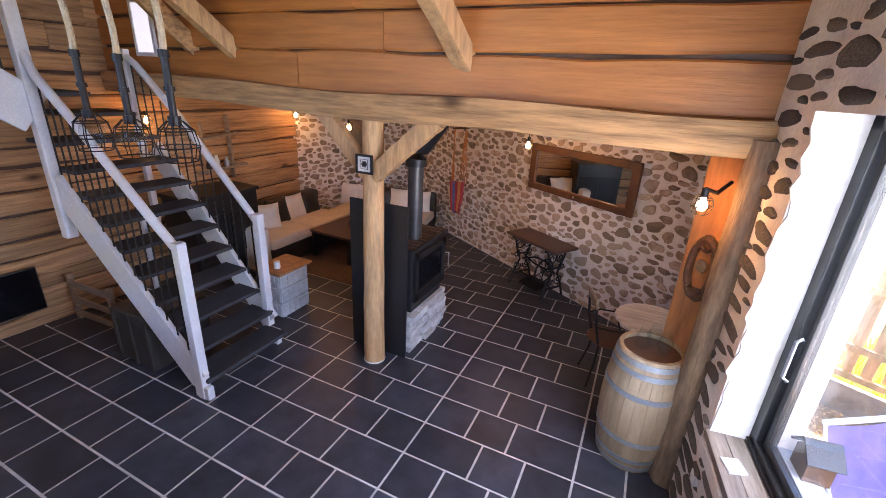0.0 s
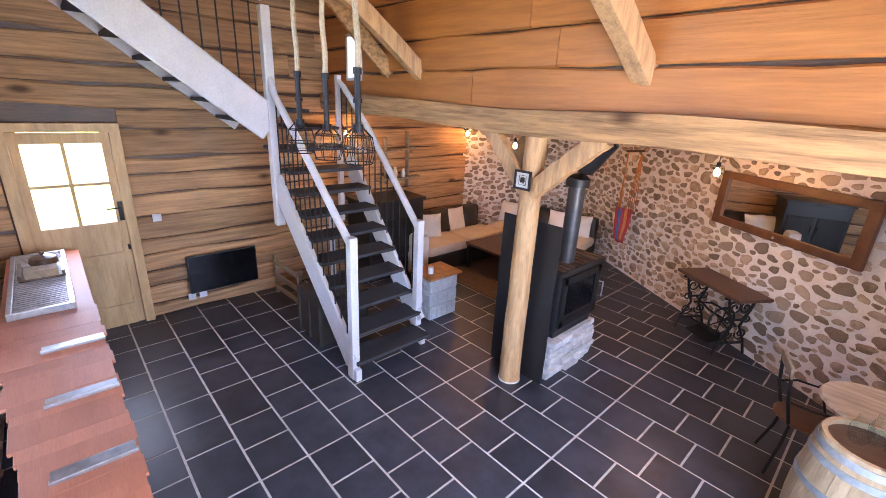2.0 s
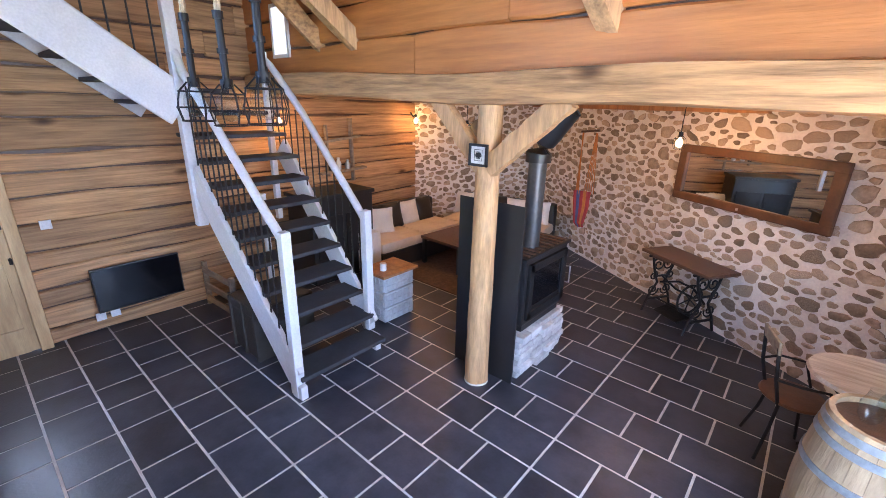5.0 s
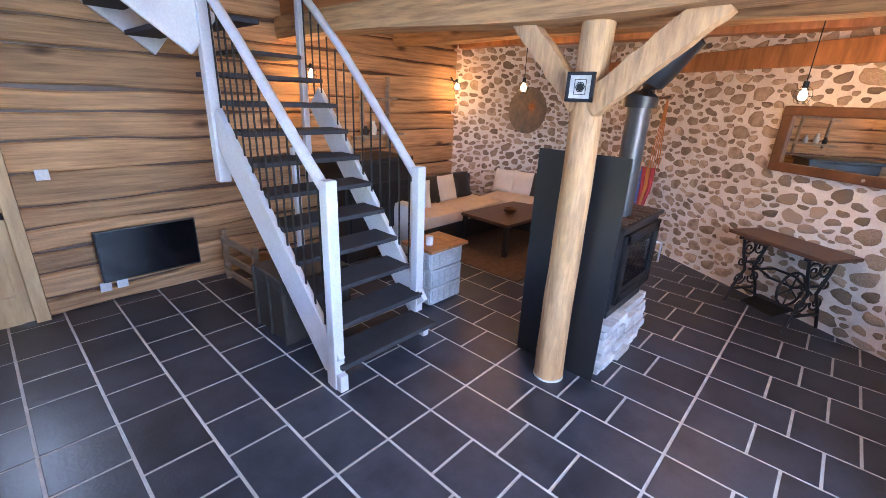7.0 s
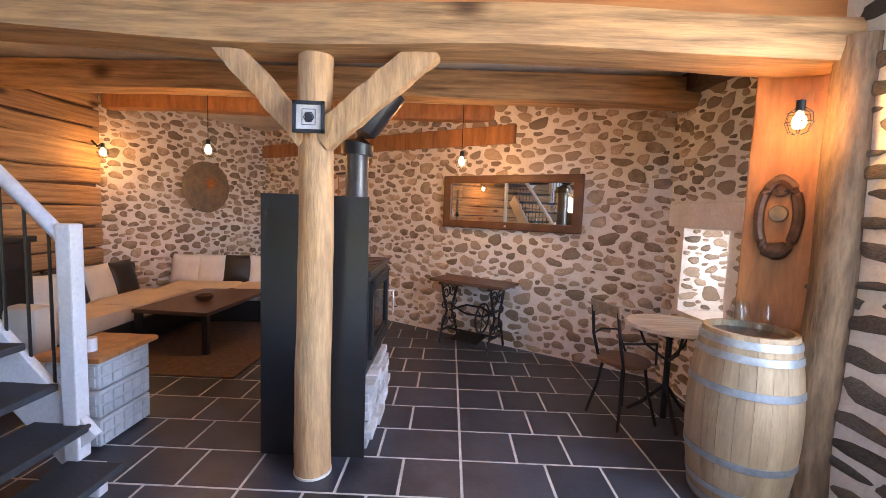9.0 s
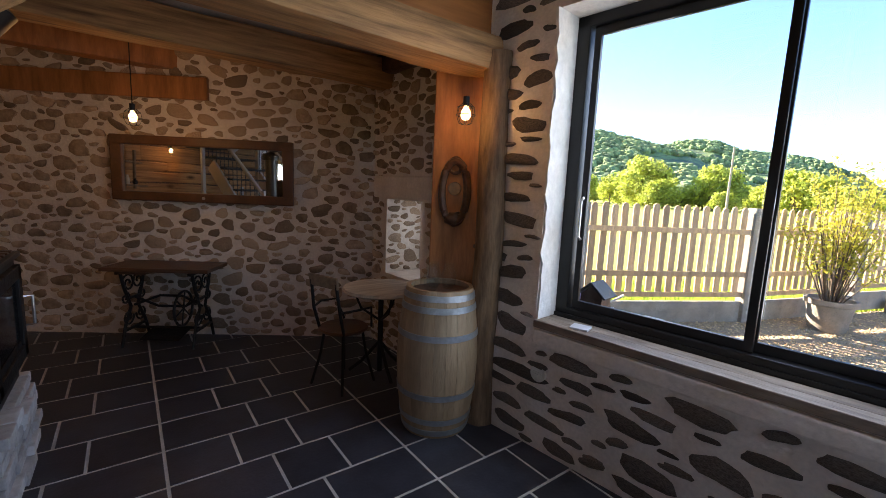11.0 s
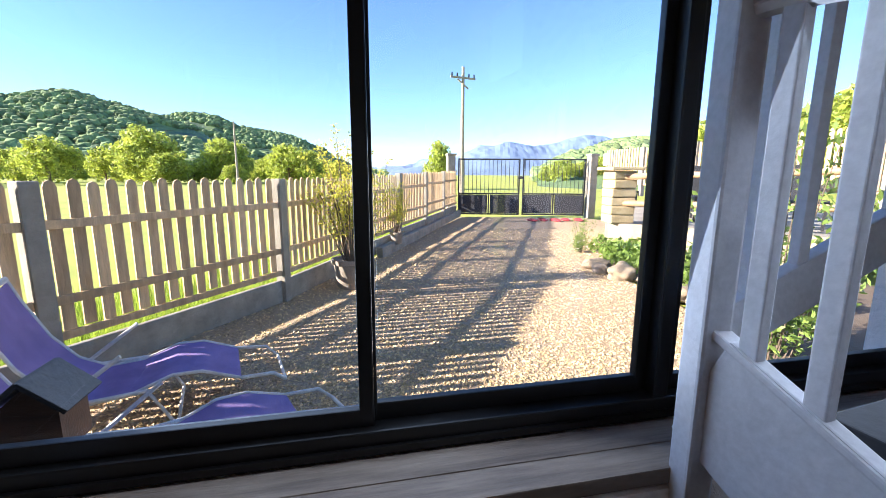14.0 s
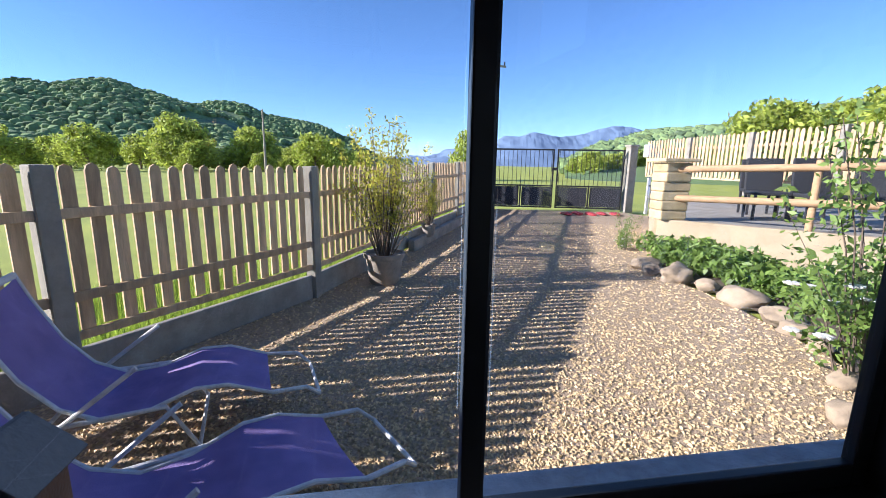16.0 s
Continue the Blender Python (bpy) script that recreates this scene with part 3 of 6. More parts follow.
def line_box(b, p, q, w, h, bevel=0.006):
    """A bar of width w and height h from p to q."""
    p, q = Vector(p), Vector(q)
    d = q - p
    m = Matrix.Translation((p + q) / 2) @ pose(0, 0, 0, 0, 0, math.degrees(math.atan2(d.y, d.x))) @ pose(0, 0, 0, 0, -math.degrees(math.atan2(d.z, math.hypot(d.x, d.y))), 0)
    b.box((d.length, w, h), bevel=bevel, m=m)


def bar_part(name, p, q, w, h, mat, parent, bevel=0.006):
    b = Build()
    line_box(b, p, q, w, h, bevel)
    return b.done(name, mat, parent)


L_TOP, R_TOP = (-4.42, 1.93), (-4.85, 2.88)
bar_part("stringer", (-3.0, 1.955, 0.16), (L_TOP[0], L_TOP[1], 1.62), 0.045, 0.24, M_WHITE, st)
bar_part("stringer", (-3.13, 2.83, 0.24), (-4.55, 2.86, 1.80), 0.045, 0.24, M_WHITE, st)
b = Build()
b.box((0.075, 0.075, 1.38), (-2.985, 1.955, 0.69), bevel=0.008)
b.done("newel", M_WHITE, st)
b = Build()
b.box((0.075, 0.075, 1.17), (-3.155, 2.83, 0.775), bevel=0.008)
b.done("newel", M_WHITE, st)
b = Build()
b.box((0.16, 0.06, 0.12), (-2.98, 1.955, 0.06), bevel=0.008)
b.done("foot", M_WHITE, st)
b = Build()
b.box((0.16, 0.06, 0.16), (-3.11, 2.83, 0.08), bevel=0.008)
b.done("foot", M_WHITE, st)
b = Build()
b.box((0.09, 0.09, 2.1), (-4.42, 1.93, 2.20), bevel=0.01)
b.done("newel", M_WHITE, st)
b = Build()
b.box((0.06, 0.06, 1.75), (-4.78, 2.88, 1.85), bevel=0.008).box((0.05, 0.05, 1.4), (-4.25, 2.45, 0.7), bevel=0.008)
b.done("newel", M_WHITE, st)
for k in range(9):
    z = 0.16 + RISE * k
    x0 = -2.98 - (0.155 * k)
    b = Build()
    b.prism([(-0.02, -0.018), (0.26, -0.018), (0.26, 0.018), (-0.02, 0.018)], 0.87, pose(x0 - 0.20, 2.39, z, 0, 0, 0))
    ob = b.done("tread", M_TREAD, st)
    bv = ob.modifiers.new("edge", "BEVEL")
    bv.width, bv.segments = 0.006, 2
for k, (x0, x1, y0, y1) in enumerate(((-4.85, -4.4, 1.98, 2.85), (-5.3, -4.75, 2.3, 2.88), (-5.3, -4.45, 1.95, 2.35))):
    b = Build()
    b.box((x1 - x0, y1 - y0, 0.035), ((x0 + x1) / 2, (y0 + y1) / 2, 0.16 + RISE * (9 + k)), bevel=0.005)
    b.done("tread", M_TREAD, st)
# rails
rl = Build()
rl.tube([(-2.985, 1.955, 1.30), (-3.2, 1.952, 1.48), (-3.9, 1.94, 2.12), (-4.3, 1.93, 2.46), (-4.40, 1.93, 2.62)], 0.034, 10)
rl.done("handrail", M_WHITE, st, smooth=True)
rl = Build()
rl.tube([(-3.155, 2.83, 1.26), (-3.4, 2.835, 1.50), (-4.1, 2.86, 2.16), (-4.5, 2.875, 2.48), (-4.66, 2.88, 2.60), (-4.78, 2.88, 2.66)], 0.034, 10)
rl.done("handrail", M_WHITE, st, smooth=True)
for k in range(13):
    f = (k + 0.6) / 13
    b = Build()
    x = -3.03 - f * 1.36
    b.tube([(x, 1.953, 0.22 + f * 1.50), (x, 1.953, 1.32 + f * 1.22)], 0.0075, 6)
    b.done("baluster", M_BLACK, st)
    b = Build()
    x = -3.20 - f * 1.50
    b.tube([(x, 2.845, 0.30 + f * 1.66), (x, 2.845, 1.30 + f * 1.32)], 0.0075, 6)
    b.done("baluster", M_BLACK, st)
# second flight, rising along the wall
bar_part("stringer", (-4.42, 1.93, 2.18), (-4.42, 0.05, 3.62), 0.045, 0.34, M_WHITE, st, 0.02)
bar_part("stringer", (-5.33, 1.93, 2.18), (-5.33, 0.05, 3.62), 0.04, 0.26, M_WHITE, st)
for k in range(8):
    b = Build()
    b.box((0.86, 0.25, 0.035), (-4.875, 1.78 - k * 0.225, 2.22 + k * 0.175), bevel=0.005)
    b.done("tread", M_TREAD, st)
for k in range(12):
    y = 1.8 - k * 0.14
    b = Build()
    b.tube([(-4.42, y, 2.32 + (1.93 - y) * 0.766), (-4.42, y, 3.35 + (1.93 - y) * 0.766)], 0.0075, 6)
    b.done("baluster", M_BLACK, st)
bar_part("handrail", (-4.42, 1.93, 3.30), (-4.42, 0.05, 4.74), 0.06, 0.06, M_WHITE, st)

# ---- second staircase, by the window ----
st2 = empty("staircase", pose(0, 0, 0), "white wooden stair with square balusters beside the window", "staircase")
P0, P1 = Vector((0.74, 0.78, 1.15)), Vector((-0.14, 0.573, 0.75))
b = Build()
b.box((0.07, 0.07, 1.97), (0.745, 0.785, 0.985), bevel=0.008, m=pose(0, 0, 0))
b.done("newel", M_WHITE, st2)
bar_part("stringer", P0 + Vector((0, 0, -0.12)), P1 + Vector((0, 0, -0.12)), 0.04, 0.30, M_WHITE, st2)
bar_part("cap", P0 + Vector((0, 0, 0.03)), P1 + Vector((0, 0, 0.03)), 0.05, 0.02, M_WHITE, st2)
for k in range(7):
    f = (k + 0.75) / 7
    p = P0.lerp(P1, f)
    top = 1.86 - 0.33 * f ** 1.2 + 0.05 * math.sin(math.pi * f)
    b = Build()
    b.box((0.040, 0.030, top - p.z), (p.x, p.y, (top + p.z) / 2), (0, 0, 13), bevel=0.004)
    b.done("baluster", M_WHITE, st2)
b = Build()
pts = [(P0.lerp(P1, f).x, P0.lerp(P1, f).y, 1.875 - 0.33 * f ** 1.2 + 0.05 * math.sin(math.pi * f)) for f in [i / 12 for i in range(13)]]
b.tube(pts, 0.034, 12)
b.tube([(x, y, z - 0.032) for x, y, z in pts], 0.022, 8)
b.done("handrail", M_WHITE, st2, smooth=True)
b = Build()
b.box((0.07, 0.07, 1.58), (P1.x, P1.y, 0.79), bevel=0.008)
b.done("newel", M_WHITE, st2)
# flight behind it, rising along the window
bar_part("stringer", (0.80, 0.74, 1.12), (0.98, -0.40, 1.62), 0.04, 0.13, M_WHITE, st2)
b = Build()
b.tube([(0.79, 0.76, 1.90), (0.83, 0.5, 1.98), (0.9, 0.1, 2.1), (0.98, -0.40, 2.32)], 0.032, 10)
b.done("handrail", M_DARKWOOD, st2, smooth=True)
for k in range(7):
    f = (k + 0.7) / 7.5
    b = Build()
    x, y = 0.80 + 0.18 * f, 0.74 - 1.14 * f
    b.box((0.03, 0.03, 0.78), (x, y, 1.56 + 0.46 * f), bevel=0.003)
    b.done("baluster", M_WHITE, st2)
for k in range(6):
    b = Build()
    x = 0.62 - k * 0.215
    b.box((0.25, 0.78, 0.035), (x - 0.06, 0.22 - 0.05 * k, 1.02 - k * 0.17), (0, 0, 13), bevel=0.005)
    b.done("tread", M_TREAD, st2)

# ---- stone pieces ----


def stone_mesh(seed, mat):
    """One field stone, seen from -y: an angular, uneven outline with a worn rim and a slightly domed face."""
    b = Build()
    r = random.Random(seed)
    n = 14
    rim = []
    ph = [r.uniform(0, 6.28) for _ in range(4)]
    square = r.uniform(0.1, 0.5)
    for k in range(n):
        q = 2 * math.pi * k / n + r.uniform(-0.12, 0.12)
        c, d = math.cos(q), math.sin(q)
        s = (1 - square) + square / max(abs(c), abs(d)) * 0.95
        s *= 1 + 0.13 * math.sin(2 * q + ph[0]) + 0.10 * math.sin(3 * q + ph[1]) + 0.06 * math.sin(5 * q + ph[2]) + r.uniform(-0.05, 0.05)
        rim.append((c * s, d * s))
    r0 = [b.bm.verts.new((x, 0.1, z)) for x, z in rim]
    r1 = [b.bm.verts.new((x * 0.95, -0.45 - 0.2 * r.random(), z * 0.95)) for x, z in rim]
    r2 = [b.bm.verts.new((x * 0.62, -0.8 - 0.25 * r.random(), z * 0.62)) for x, z in rim]
    c = b.bm.verts.new((0, -1.0, 0))
    for k in range(n):
        j = (k + 1) % n
        b.bm.faces.new((r0[k], r0[j], r1[j], r1[k]))
        b.bm.faces.new((r1[k], r1[j], r2[j], r2[k]))
        b.bm.faces.new((r2[k], r2[j], c))
    bmesh.ops.recalc_face_normals(b.bm, faces=b.bm.faces)
    me = bpy.data.meshes.new("stone")
    b.bm.to_mesh(me)
    b.bm.free()
    me.materials.append(mat)
    me.polygons.foreach_set("use_smooth", [True] * len(me.polygons))
    return me


STONES = [stone_mesh(k, M_STONE) for k in range(12)]
RUBBLE = [stone_mesh(k + 40, M_RUBBLE) for k in range(12)]


def stone_field(parent, m, length, height, seed, size, holes=(), keep=0, near=0.0, low=1.1, flat=1.9, tries=11000, gap=0.012, kinds=STONES, joined=M_STONES, proud=0.02, tilt=9.0):
    """Stones set in mortar over a wall face: packed ellipses, larger ones first. The ones nearest to x = near are pieces, the rest one part."""
    r = random.Random(seed)
    placed = []
    cell = {}
    for t in range(tries):
        f = t / tries
        a = size * (1.5 - 1.08 * f ** 0.3) * r.uniform(0.75, 1.2)
        asp = r.uniform(low, flat)
        w, h = a * math.sqrt(asp), a / math.sqrt(asp)
        x, z = r.uniform(w * 0.6, length - w * 0.6), r.uniform(0.02 + h * 0.5, height - h * 0.7)
        if any(h0 - w < x < h1 + w and h2 - h < z < h3 + h for h0, h1, h2, h3 in holes):
            continue
        ok = True
        ci, cj = int(x / 0.35), int(z / 0.35)
        for di in (-1, 0, 1):
            for dj in (-1, 0, 1):
                for (x2, z2, w2, h2) in cell.get((ci + di, cj + dj), ()):
                    if ((x - x2) / (w + w2 + gap)) ** 2 + ((z - z2) / (h + h2 + gap)) ** 2 < 1:
                        ok = False
                        break
        if ok:
            cell.setdefault((ci, cj), []).append((x, z, w, h))
            placed.append((x, z, w, h, r.gauss(0, tilt), r.randrange(12), r.uniform(0.6, 1.2)))
    placed.sort(key=lambda s: abs(s[0] - near))
    rest = Build()
    for i, (x, z, w, h, q, k, d) in enumerate(placed):
        pm = pose(x, 0.0, z, 0, q, 0) @ Matrix.Diagonal((w, proud * d, h, 1))
        if i < keep:
            share("stone", kinds[k], m @ pm, None).parent = parent
        else:
            n0 = len(rest.bm.verts)
            rest.bm.from_mesh(kinds[k])
            rest.bm.verts.ensure_lookup_table()
            bmesh.ops.transform(rest.bm, matrix=m @ pm, verts=rest.bm.verts[n0:])
    if len(placed) > keep:
        rest.done("stones", joined, parent, smooth=True, kind="stuff")


I4 = Matrix()
stone_field(wall_stone_long, I4, len_long, 2.72, 11, 0.054, keep=300, near=4.4, low=1.15, flat=2.3, tries=26000)
stone_field(wall_stone_short, I4, len_short, 2.72, 12, 0.050, keep=120, near=1.2, flat=2.2)
stone_field(wall_niche, I4, len_niche, 2.72, 13, 0.050, holes=[(0.22, 0.85, 0.70, 1.64)], keep=90, near=0.6, low=1.4, flat=3.0, tries=6000)
stone_field(wall_niche, pose(0.252, 0.02, 0.72, 0, 0, 90), 0.38, 0.69, 15, 0.040, keep=60, near=0.2, low=1.3, flat=2.8, tries=1500, proud=0.012)
stone_field(wall_window, I4, len_win, 2.9, 14, 0.060, holes=[(0.475, 3.5, 0.645, 2.55)], keep=130, near=0.8, low=2.0, flat=4.6, gap=0.026, tries=9000, tilt=3.0, kinds=RUBBLE, joined=M_RUBBLES)
stone_field(wall_south, I4, len_south, 4.4, 16, 0.065, holes=[(2.85, 4.35, 2.5, 3.5), (2.95, 4.15, 0.3, 1.4)], keep=60, near=5.6, low=1.2, flat=2.4, tries=7000)

# ---- boards on the wooden walls ----


def board_mesh(name, length, h, mat, seed, thick=0.035):
    """A broad board with waney edges; local x along it, front face towards -y."""
    b = Build()
    n = max(6, int(length / 0.22))
    lo, hi = [], []
    for i in range(n + 1):
        x = length * i / n
        lo.append((x, 0.042 * noise.noise(Vector((x * 1.1, seed, 0))) + 0.008 * noise.noise(Vector((x * 5, seed, 2)))))
        hi.append((x, h - 0.018 + 0.042 * noise.noise(Vector((x * 1.1, seed + 1, 0))) + 0.008 * noise.noise(Vector((x * 5, seed + 1, 2)))))
    rows = []
    for (x, z0), (_, z1) in zip(lo, hi):
        rows.append([b.bm.verts.new(p) for p in ((x, 0.02, z0), (x, -thick * 0.55, z0), (x, -thick - 0.006 * noise.noise(Vector((x * 2, 0, seed))), z0 + 0.014), (x, -thick - 0.008 * noise.noise(Vector((x * 2, 3, seed))), (z0 + z1) / 2), (x, -thick, z1 - 0.014), (x, -thick * 0.55, z1), (x, 0.02, z1))])
    for a, c in zip(rows, rows[1:]):
        for k in range(7):
            b.bm.faces.new((a[k], a[(k + 1) % 7], c[(k + 1) % 7], c[k]))
    b.bm.faces.new(rows[0])
    b.bm.faces.new(rows[-1])
    return b


def board_wall(parent, m, length, z0, z1, mat, seed, h0, h1, holes=()):
    r = random.Random(seed)
    z = z0
    k = 0
    while z < z1:
        h = min(r.uniform(h0, h1), z1 - z + 0.05)
        spans = [(0, length)]
        for a, c, hz0, hz1 in holes:
            if z < hz1 - 0.02 and z + h > hz0 + 0.02:
                spans = [s for x0, x1 in spans for s in ((x0, min(x1, a)), (max(x0, c), x1)) if s[1] - s[0] > 0.05]
        for x0, x1 in spans:
            cuts = [x0]
            while cuts[-1] + 3.8 < x1:
                cuts.append(cuts[-1] + r.uniform(2.4, 3.6))
            cuts.append(x1)
            for c0, c1 in zip(cuts, cuts[1:]):
                k += 1
                ob = board_mesh("board", c1 - c0 - 0.004, h, mat, seed * 50 + k).done("board", mat, m=m @ pose(c0, 0, z), smooth=True)
                ob.parent = parent
        z += h


board_wall(wall_wood, I4, len_wood, 0.0, 4.5, M_LOG, 31, 0.16, 0.30, holes=[(0.36, 1.28, 0.0, 2.14)])
board_wall(wall_loft, pose(-5.4, BEAM_Y + 0.10, 2.45), 6.3, 0.0, 2.1, M_LOGX, 41, 0.24, 0.44)

# ---- door ----
door = empty("door_1", pose(WOOD_X, 0.325, 0), "closed oak door with a four-pane window", "door")
tagged(door, kind="structure")
b = Build()
b.box((0.09, 0.09, 2.13), (0.03, 0.405, 1.065), bevel=0.006).box((0.09, 0.09, 2.13), (0.03, -0.405, 1.065), bevel=0.006).box((0.09, 0.9, 0.08), (0.032, 0, 2.10), bevel=0.006)
b.done("frame", M_DOOR, door)
b = Build()
for y, w in ((-0.33, 0.08), (0.33, 0.08)):
    b.box((0.045, w, 2.05), (0.0, y, 1.03), bevel=0.004)
for z, h in ((2.0, 0.10), (1.06, 0.20), (0.12, 0.24), (0.78, 0.1)):
    b.box((0.044, 0.59, h), (0.0, 0, z), bevel=0.004)
b.box((0.02, 0.59, 0.86), (-0.005, 0, 0.59))
b.box((0.03, 0.03, 0.80), (0, 0, 1.56)).box((0.03, 0.59, 0.03), (0.001, 0, 1.56))
b.done("leaf", M_DOOR, door)
for sy in (-1, 1):
    for sz in (-1, 1):
        b = Build()
        b.box((0.006, 0.27, 0.37), (-0.006, sy * 0.15, 1.56 + sz * 0.20))
        g = b.done("pane", M_GLASS, door)
        g.visible_shadow = False
b = Build()
b.box((0.01, 0.04, 0.2), (0.03, 0.335, 1.27), bevel=0.004).tube([(0.03, 0.335, 1.31), (0.07, 0.335, 1.31), (0.075, 0.22, 1.31)], 0.009)
b.tube([(0.02, 0.345, 0.90), (0.05, 0.345, 0.90), (0.05, 0.345, 0.86)], 0.012)
b.done("handle", M_IRON, door, smooth=True)

# ---- television and plates ----
tv = empty("television", pose(-5.285, 1.54, 0.215), "flat black television hanging low on the board wall", "television")
b = Build()
b.box((0.035, 0.775, 0.455), (0, 0, 0.2275), bevel=0.008)
b.done("body", M_BLACK, tv)
b = Build()
b.box((0.004, 0.75, 0.43), (0.0195, 0, 0.23))
b.done("screen", M_SCREEN, tv)


def plate(x, y, z, label):
    b = Build()
    b.box((0.014, 0.082, 0.082), bevel=0.004).box((0.006, 0.05, 0.05), (0.008, 0, 0), bevel=0.003)
    b.done("wall_plate", M_WHITE, m=pose(x, y, z), label=label, category="socket")


plate(-5.305, 0.955, 1.165, "white light switch on the board wall")
plate(-5.305, 1.165, 0.17, "white wall socket under the television")
plate(-5.305, 1.285, 0.175, "white wall socket under the television")

# ---- stove ----
b = Build()
b.box((0.62, 0.006, 1.55), (0, 0, 0.775), bevel=0.002).box((0.025, 0.03, 1.54), (-0.29, 0.015, 0.77)).box((0.025, 0.03, 1.54), (0.29, 0.015, 0.77))
b.done("heat_shield", M_BLACK, m=pose(-2.11, 3.245, 0), label="tall black steel sheet standing behind the trunk post", category="screen")
stove = empty("wood_stove", pose(-2.07, 3.74, 0), "black wood stove with a glass door on a stone plinth", "stove")
b = Build()
b.box((0.50, 0.74, 0.60), (0, 0, 0.78), bevel=0.02).box((0.54, 0.80, 0.03), (0, 0, 1.09), bevel=0.008).box((0.46, 0.66, 0.07), (0, 0, 0.455))
b.done("body", M_BLACK, stove)
b = Build()
for k in range(9):
    b.box((0.5, 0.035, 0.012), (0, -0.32 + k * 0.08, 1.111), bevel=0.003)
b.done("top_grille", M_DARKWOOD, stove)
b = Build()
for s in (-1, 1):
    b.box((0.03, 0.07, 0.50), (0.262, s * 0.30, 0.79), bevel=0.006)
    b.box((0.03, 0.66, 0.07), (0.262, 0, 0.79 + s * 0.215), bevel=0.006)
b.box((0.02, 0.5, 0.05), (0.255, 0, 0.62))
b.done("door", M_IRON, stove)
b = Build()
b.box((0.008, 0.54, 0.37), (0.256, 0, 0.79))
b.done("door_glass", M_SCREEN, stove)
b = Build()
b.tube([(0.27, 0.33, 0.70), (0.31, 0.35, 0.70), (0.31, 0.35, 0.86), (0.27, 0.33, 0.86)], 0.008)
b.done("handle", M_STEEL, stove, smooth=True)
b = Build()
b.tube([(0.10, -0.06, 1.10), (0.10, -0.06, 1.86)], 0.075, 20)
b.done("flue", M_PIPE, stove, smooth=True)
b = Build()
pts = [(0.10, -0.06, 1.83), (0.10, -0.06, 1.91), (0.125, -0.06, 1.99), (0.18, -0.06, 2.07), (0.25, -0.06, 2.16), (0.32, -0.06, 2.25), (0.37, -0.06, 2.35), (0.39, -0.06, 2.48), (0.39, -0.06, 2.67)]
b.tube(pts, lambda f: 0.104 + 0.004 * math.sin(f * 120), 20)
b.done("flue_elbow", M_BLACK, stove, smooth=True)
r = random.Random(4)
for row in range(7):
    y = -0.41
    while y < 0.38:
        w = r.uniform(0.12, 0.26)
        w = min(w, 0.41 - y)
        b = Build()
        b.box((0.52 + r.uniform(-0.03, 0.03), w - 0.008, 0.055), (0.02 + r.uniform(-0.01, 0.02), y + w / 2, 0.031 + row * 0.059), bevel=0.008)
        b.done("ledge_stone", M_LEDGE, stove)
        y += w

# ---- mirror and sewing table on the long stone wall ----
LW = line_pose(COR_B, COR_C)
mir = empty("mirror", LW @ pose(4.40, -0.055, 1.605), "long mirror in a broad dark wooden frame", "mirror")
b = Build()
for s in (-1, 1):
    b.box((1.63, 0.045, 0.085), (0, 0, s * 0.255), bevel=0.012)
    b.box((0.10, 0.044, 0.44), (s * 0.765, 0, 0), bevel=0.012)
b.done("frame", M_FRAMEWOOD, mir)
b = Build()
b.box((1.44, 0.012, 0.44), (0, 0.012, 0))
b.done("mirror_glass", M_MIRROR, mir)
b = Build()
b.tube([(0.0, -0.025, -0.256), (0.0, -0.03, -0.256)], 0.014, 12)
b.done("boss", M_STEEL, mir)

tab = empty("sewing_table", LW @ pose(4.13, -0.24, 0), "dark wooden table on ornate cast iron treadle legs", "table")
b = Build()
b.box((0.90, 0.42, 0.035), (0, 0, 0.725), bevel=0.01).box((0.26, 0.40, 0.03), (-0.2, 0, 0.70), bevel=0.006)
b.done("top", M_DARKWOOD, tab)


def scroll(b, cx, cz, r0, turns, sgn, y, start):
    b.tube([(cx, y + sgn * (r0 * (1 - 0.8 * t)) * math.cos(start + t * turns * 6.28), cz + (r0 * (1 - 0.8 * t)) * math.sin(start + t * turns * 6.28)) for t in [i / 22 for i in range(23)]], 0.009, 6)


for s in (-1, 1):
    b = Build()
    x = s * 0.30
    b.tube([(x, -0.20, 0.02), (x, -0.14, 0.20), (x, -0.05, 0.36), (x, -0.13, 0.55), (x, -0.17, 0.70)], 0.014, 8)
    b.tube([(x, 0.20, 0.02), (x, 0.14, 0.20), (x, 0.05, 0.36), (x, 0.13, 0.55), (x, 0.17, 0.70)], 0.014, 8)
    b.box((0.03, 0.44, 0.025), (x, 0, 0.697), bevel=0.004).box((0.025, 0.30, 0.02), (x, 0, 0.16), bevel=0.004).box((0.02, 0.22, 0.018), (x, 0, 0.44))
    for sy in (-1, 1):
        scroll(b, x, 0.58, 0.085, 1.5, sy, sy * 0.07, 0.5)
        scroll(b, x, 0.27, 0.075, 1.5, sy, sy * 0.09, 3.0)
        scroll(b, x, 0.45, 0.06, 1.3, sy, sy * 0.12, 1.5)
    b.done("leg_frame", M_IRON, tab, smooth=True)
b = Build()
b.tube([(-0.3, 0.0, 0.44), (-0.12, 0.05, 0.34), (0.12, 0.05, 0.34), (0.3, 0, 0.44)], 0.012, 8).tube([(-0.3, 0, 0.36), (-0.1, 0.05, 0.44), (0.1, 0.05, 0.44), (0.3, 0, 0.36)], 0.012, 8).tube([(-0.3, 0.0, 0.15), (0.3, 0, 0.15)], 0.012, 8)
b.done("stretcher", M_IRON, tab, smooth=True)
b = Build()
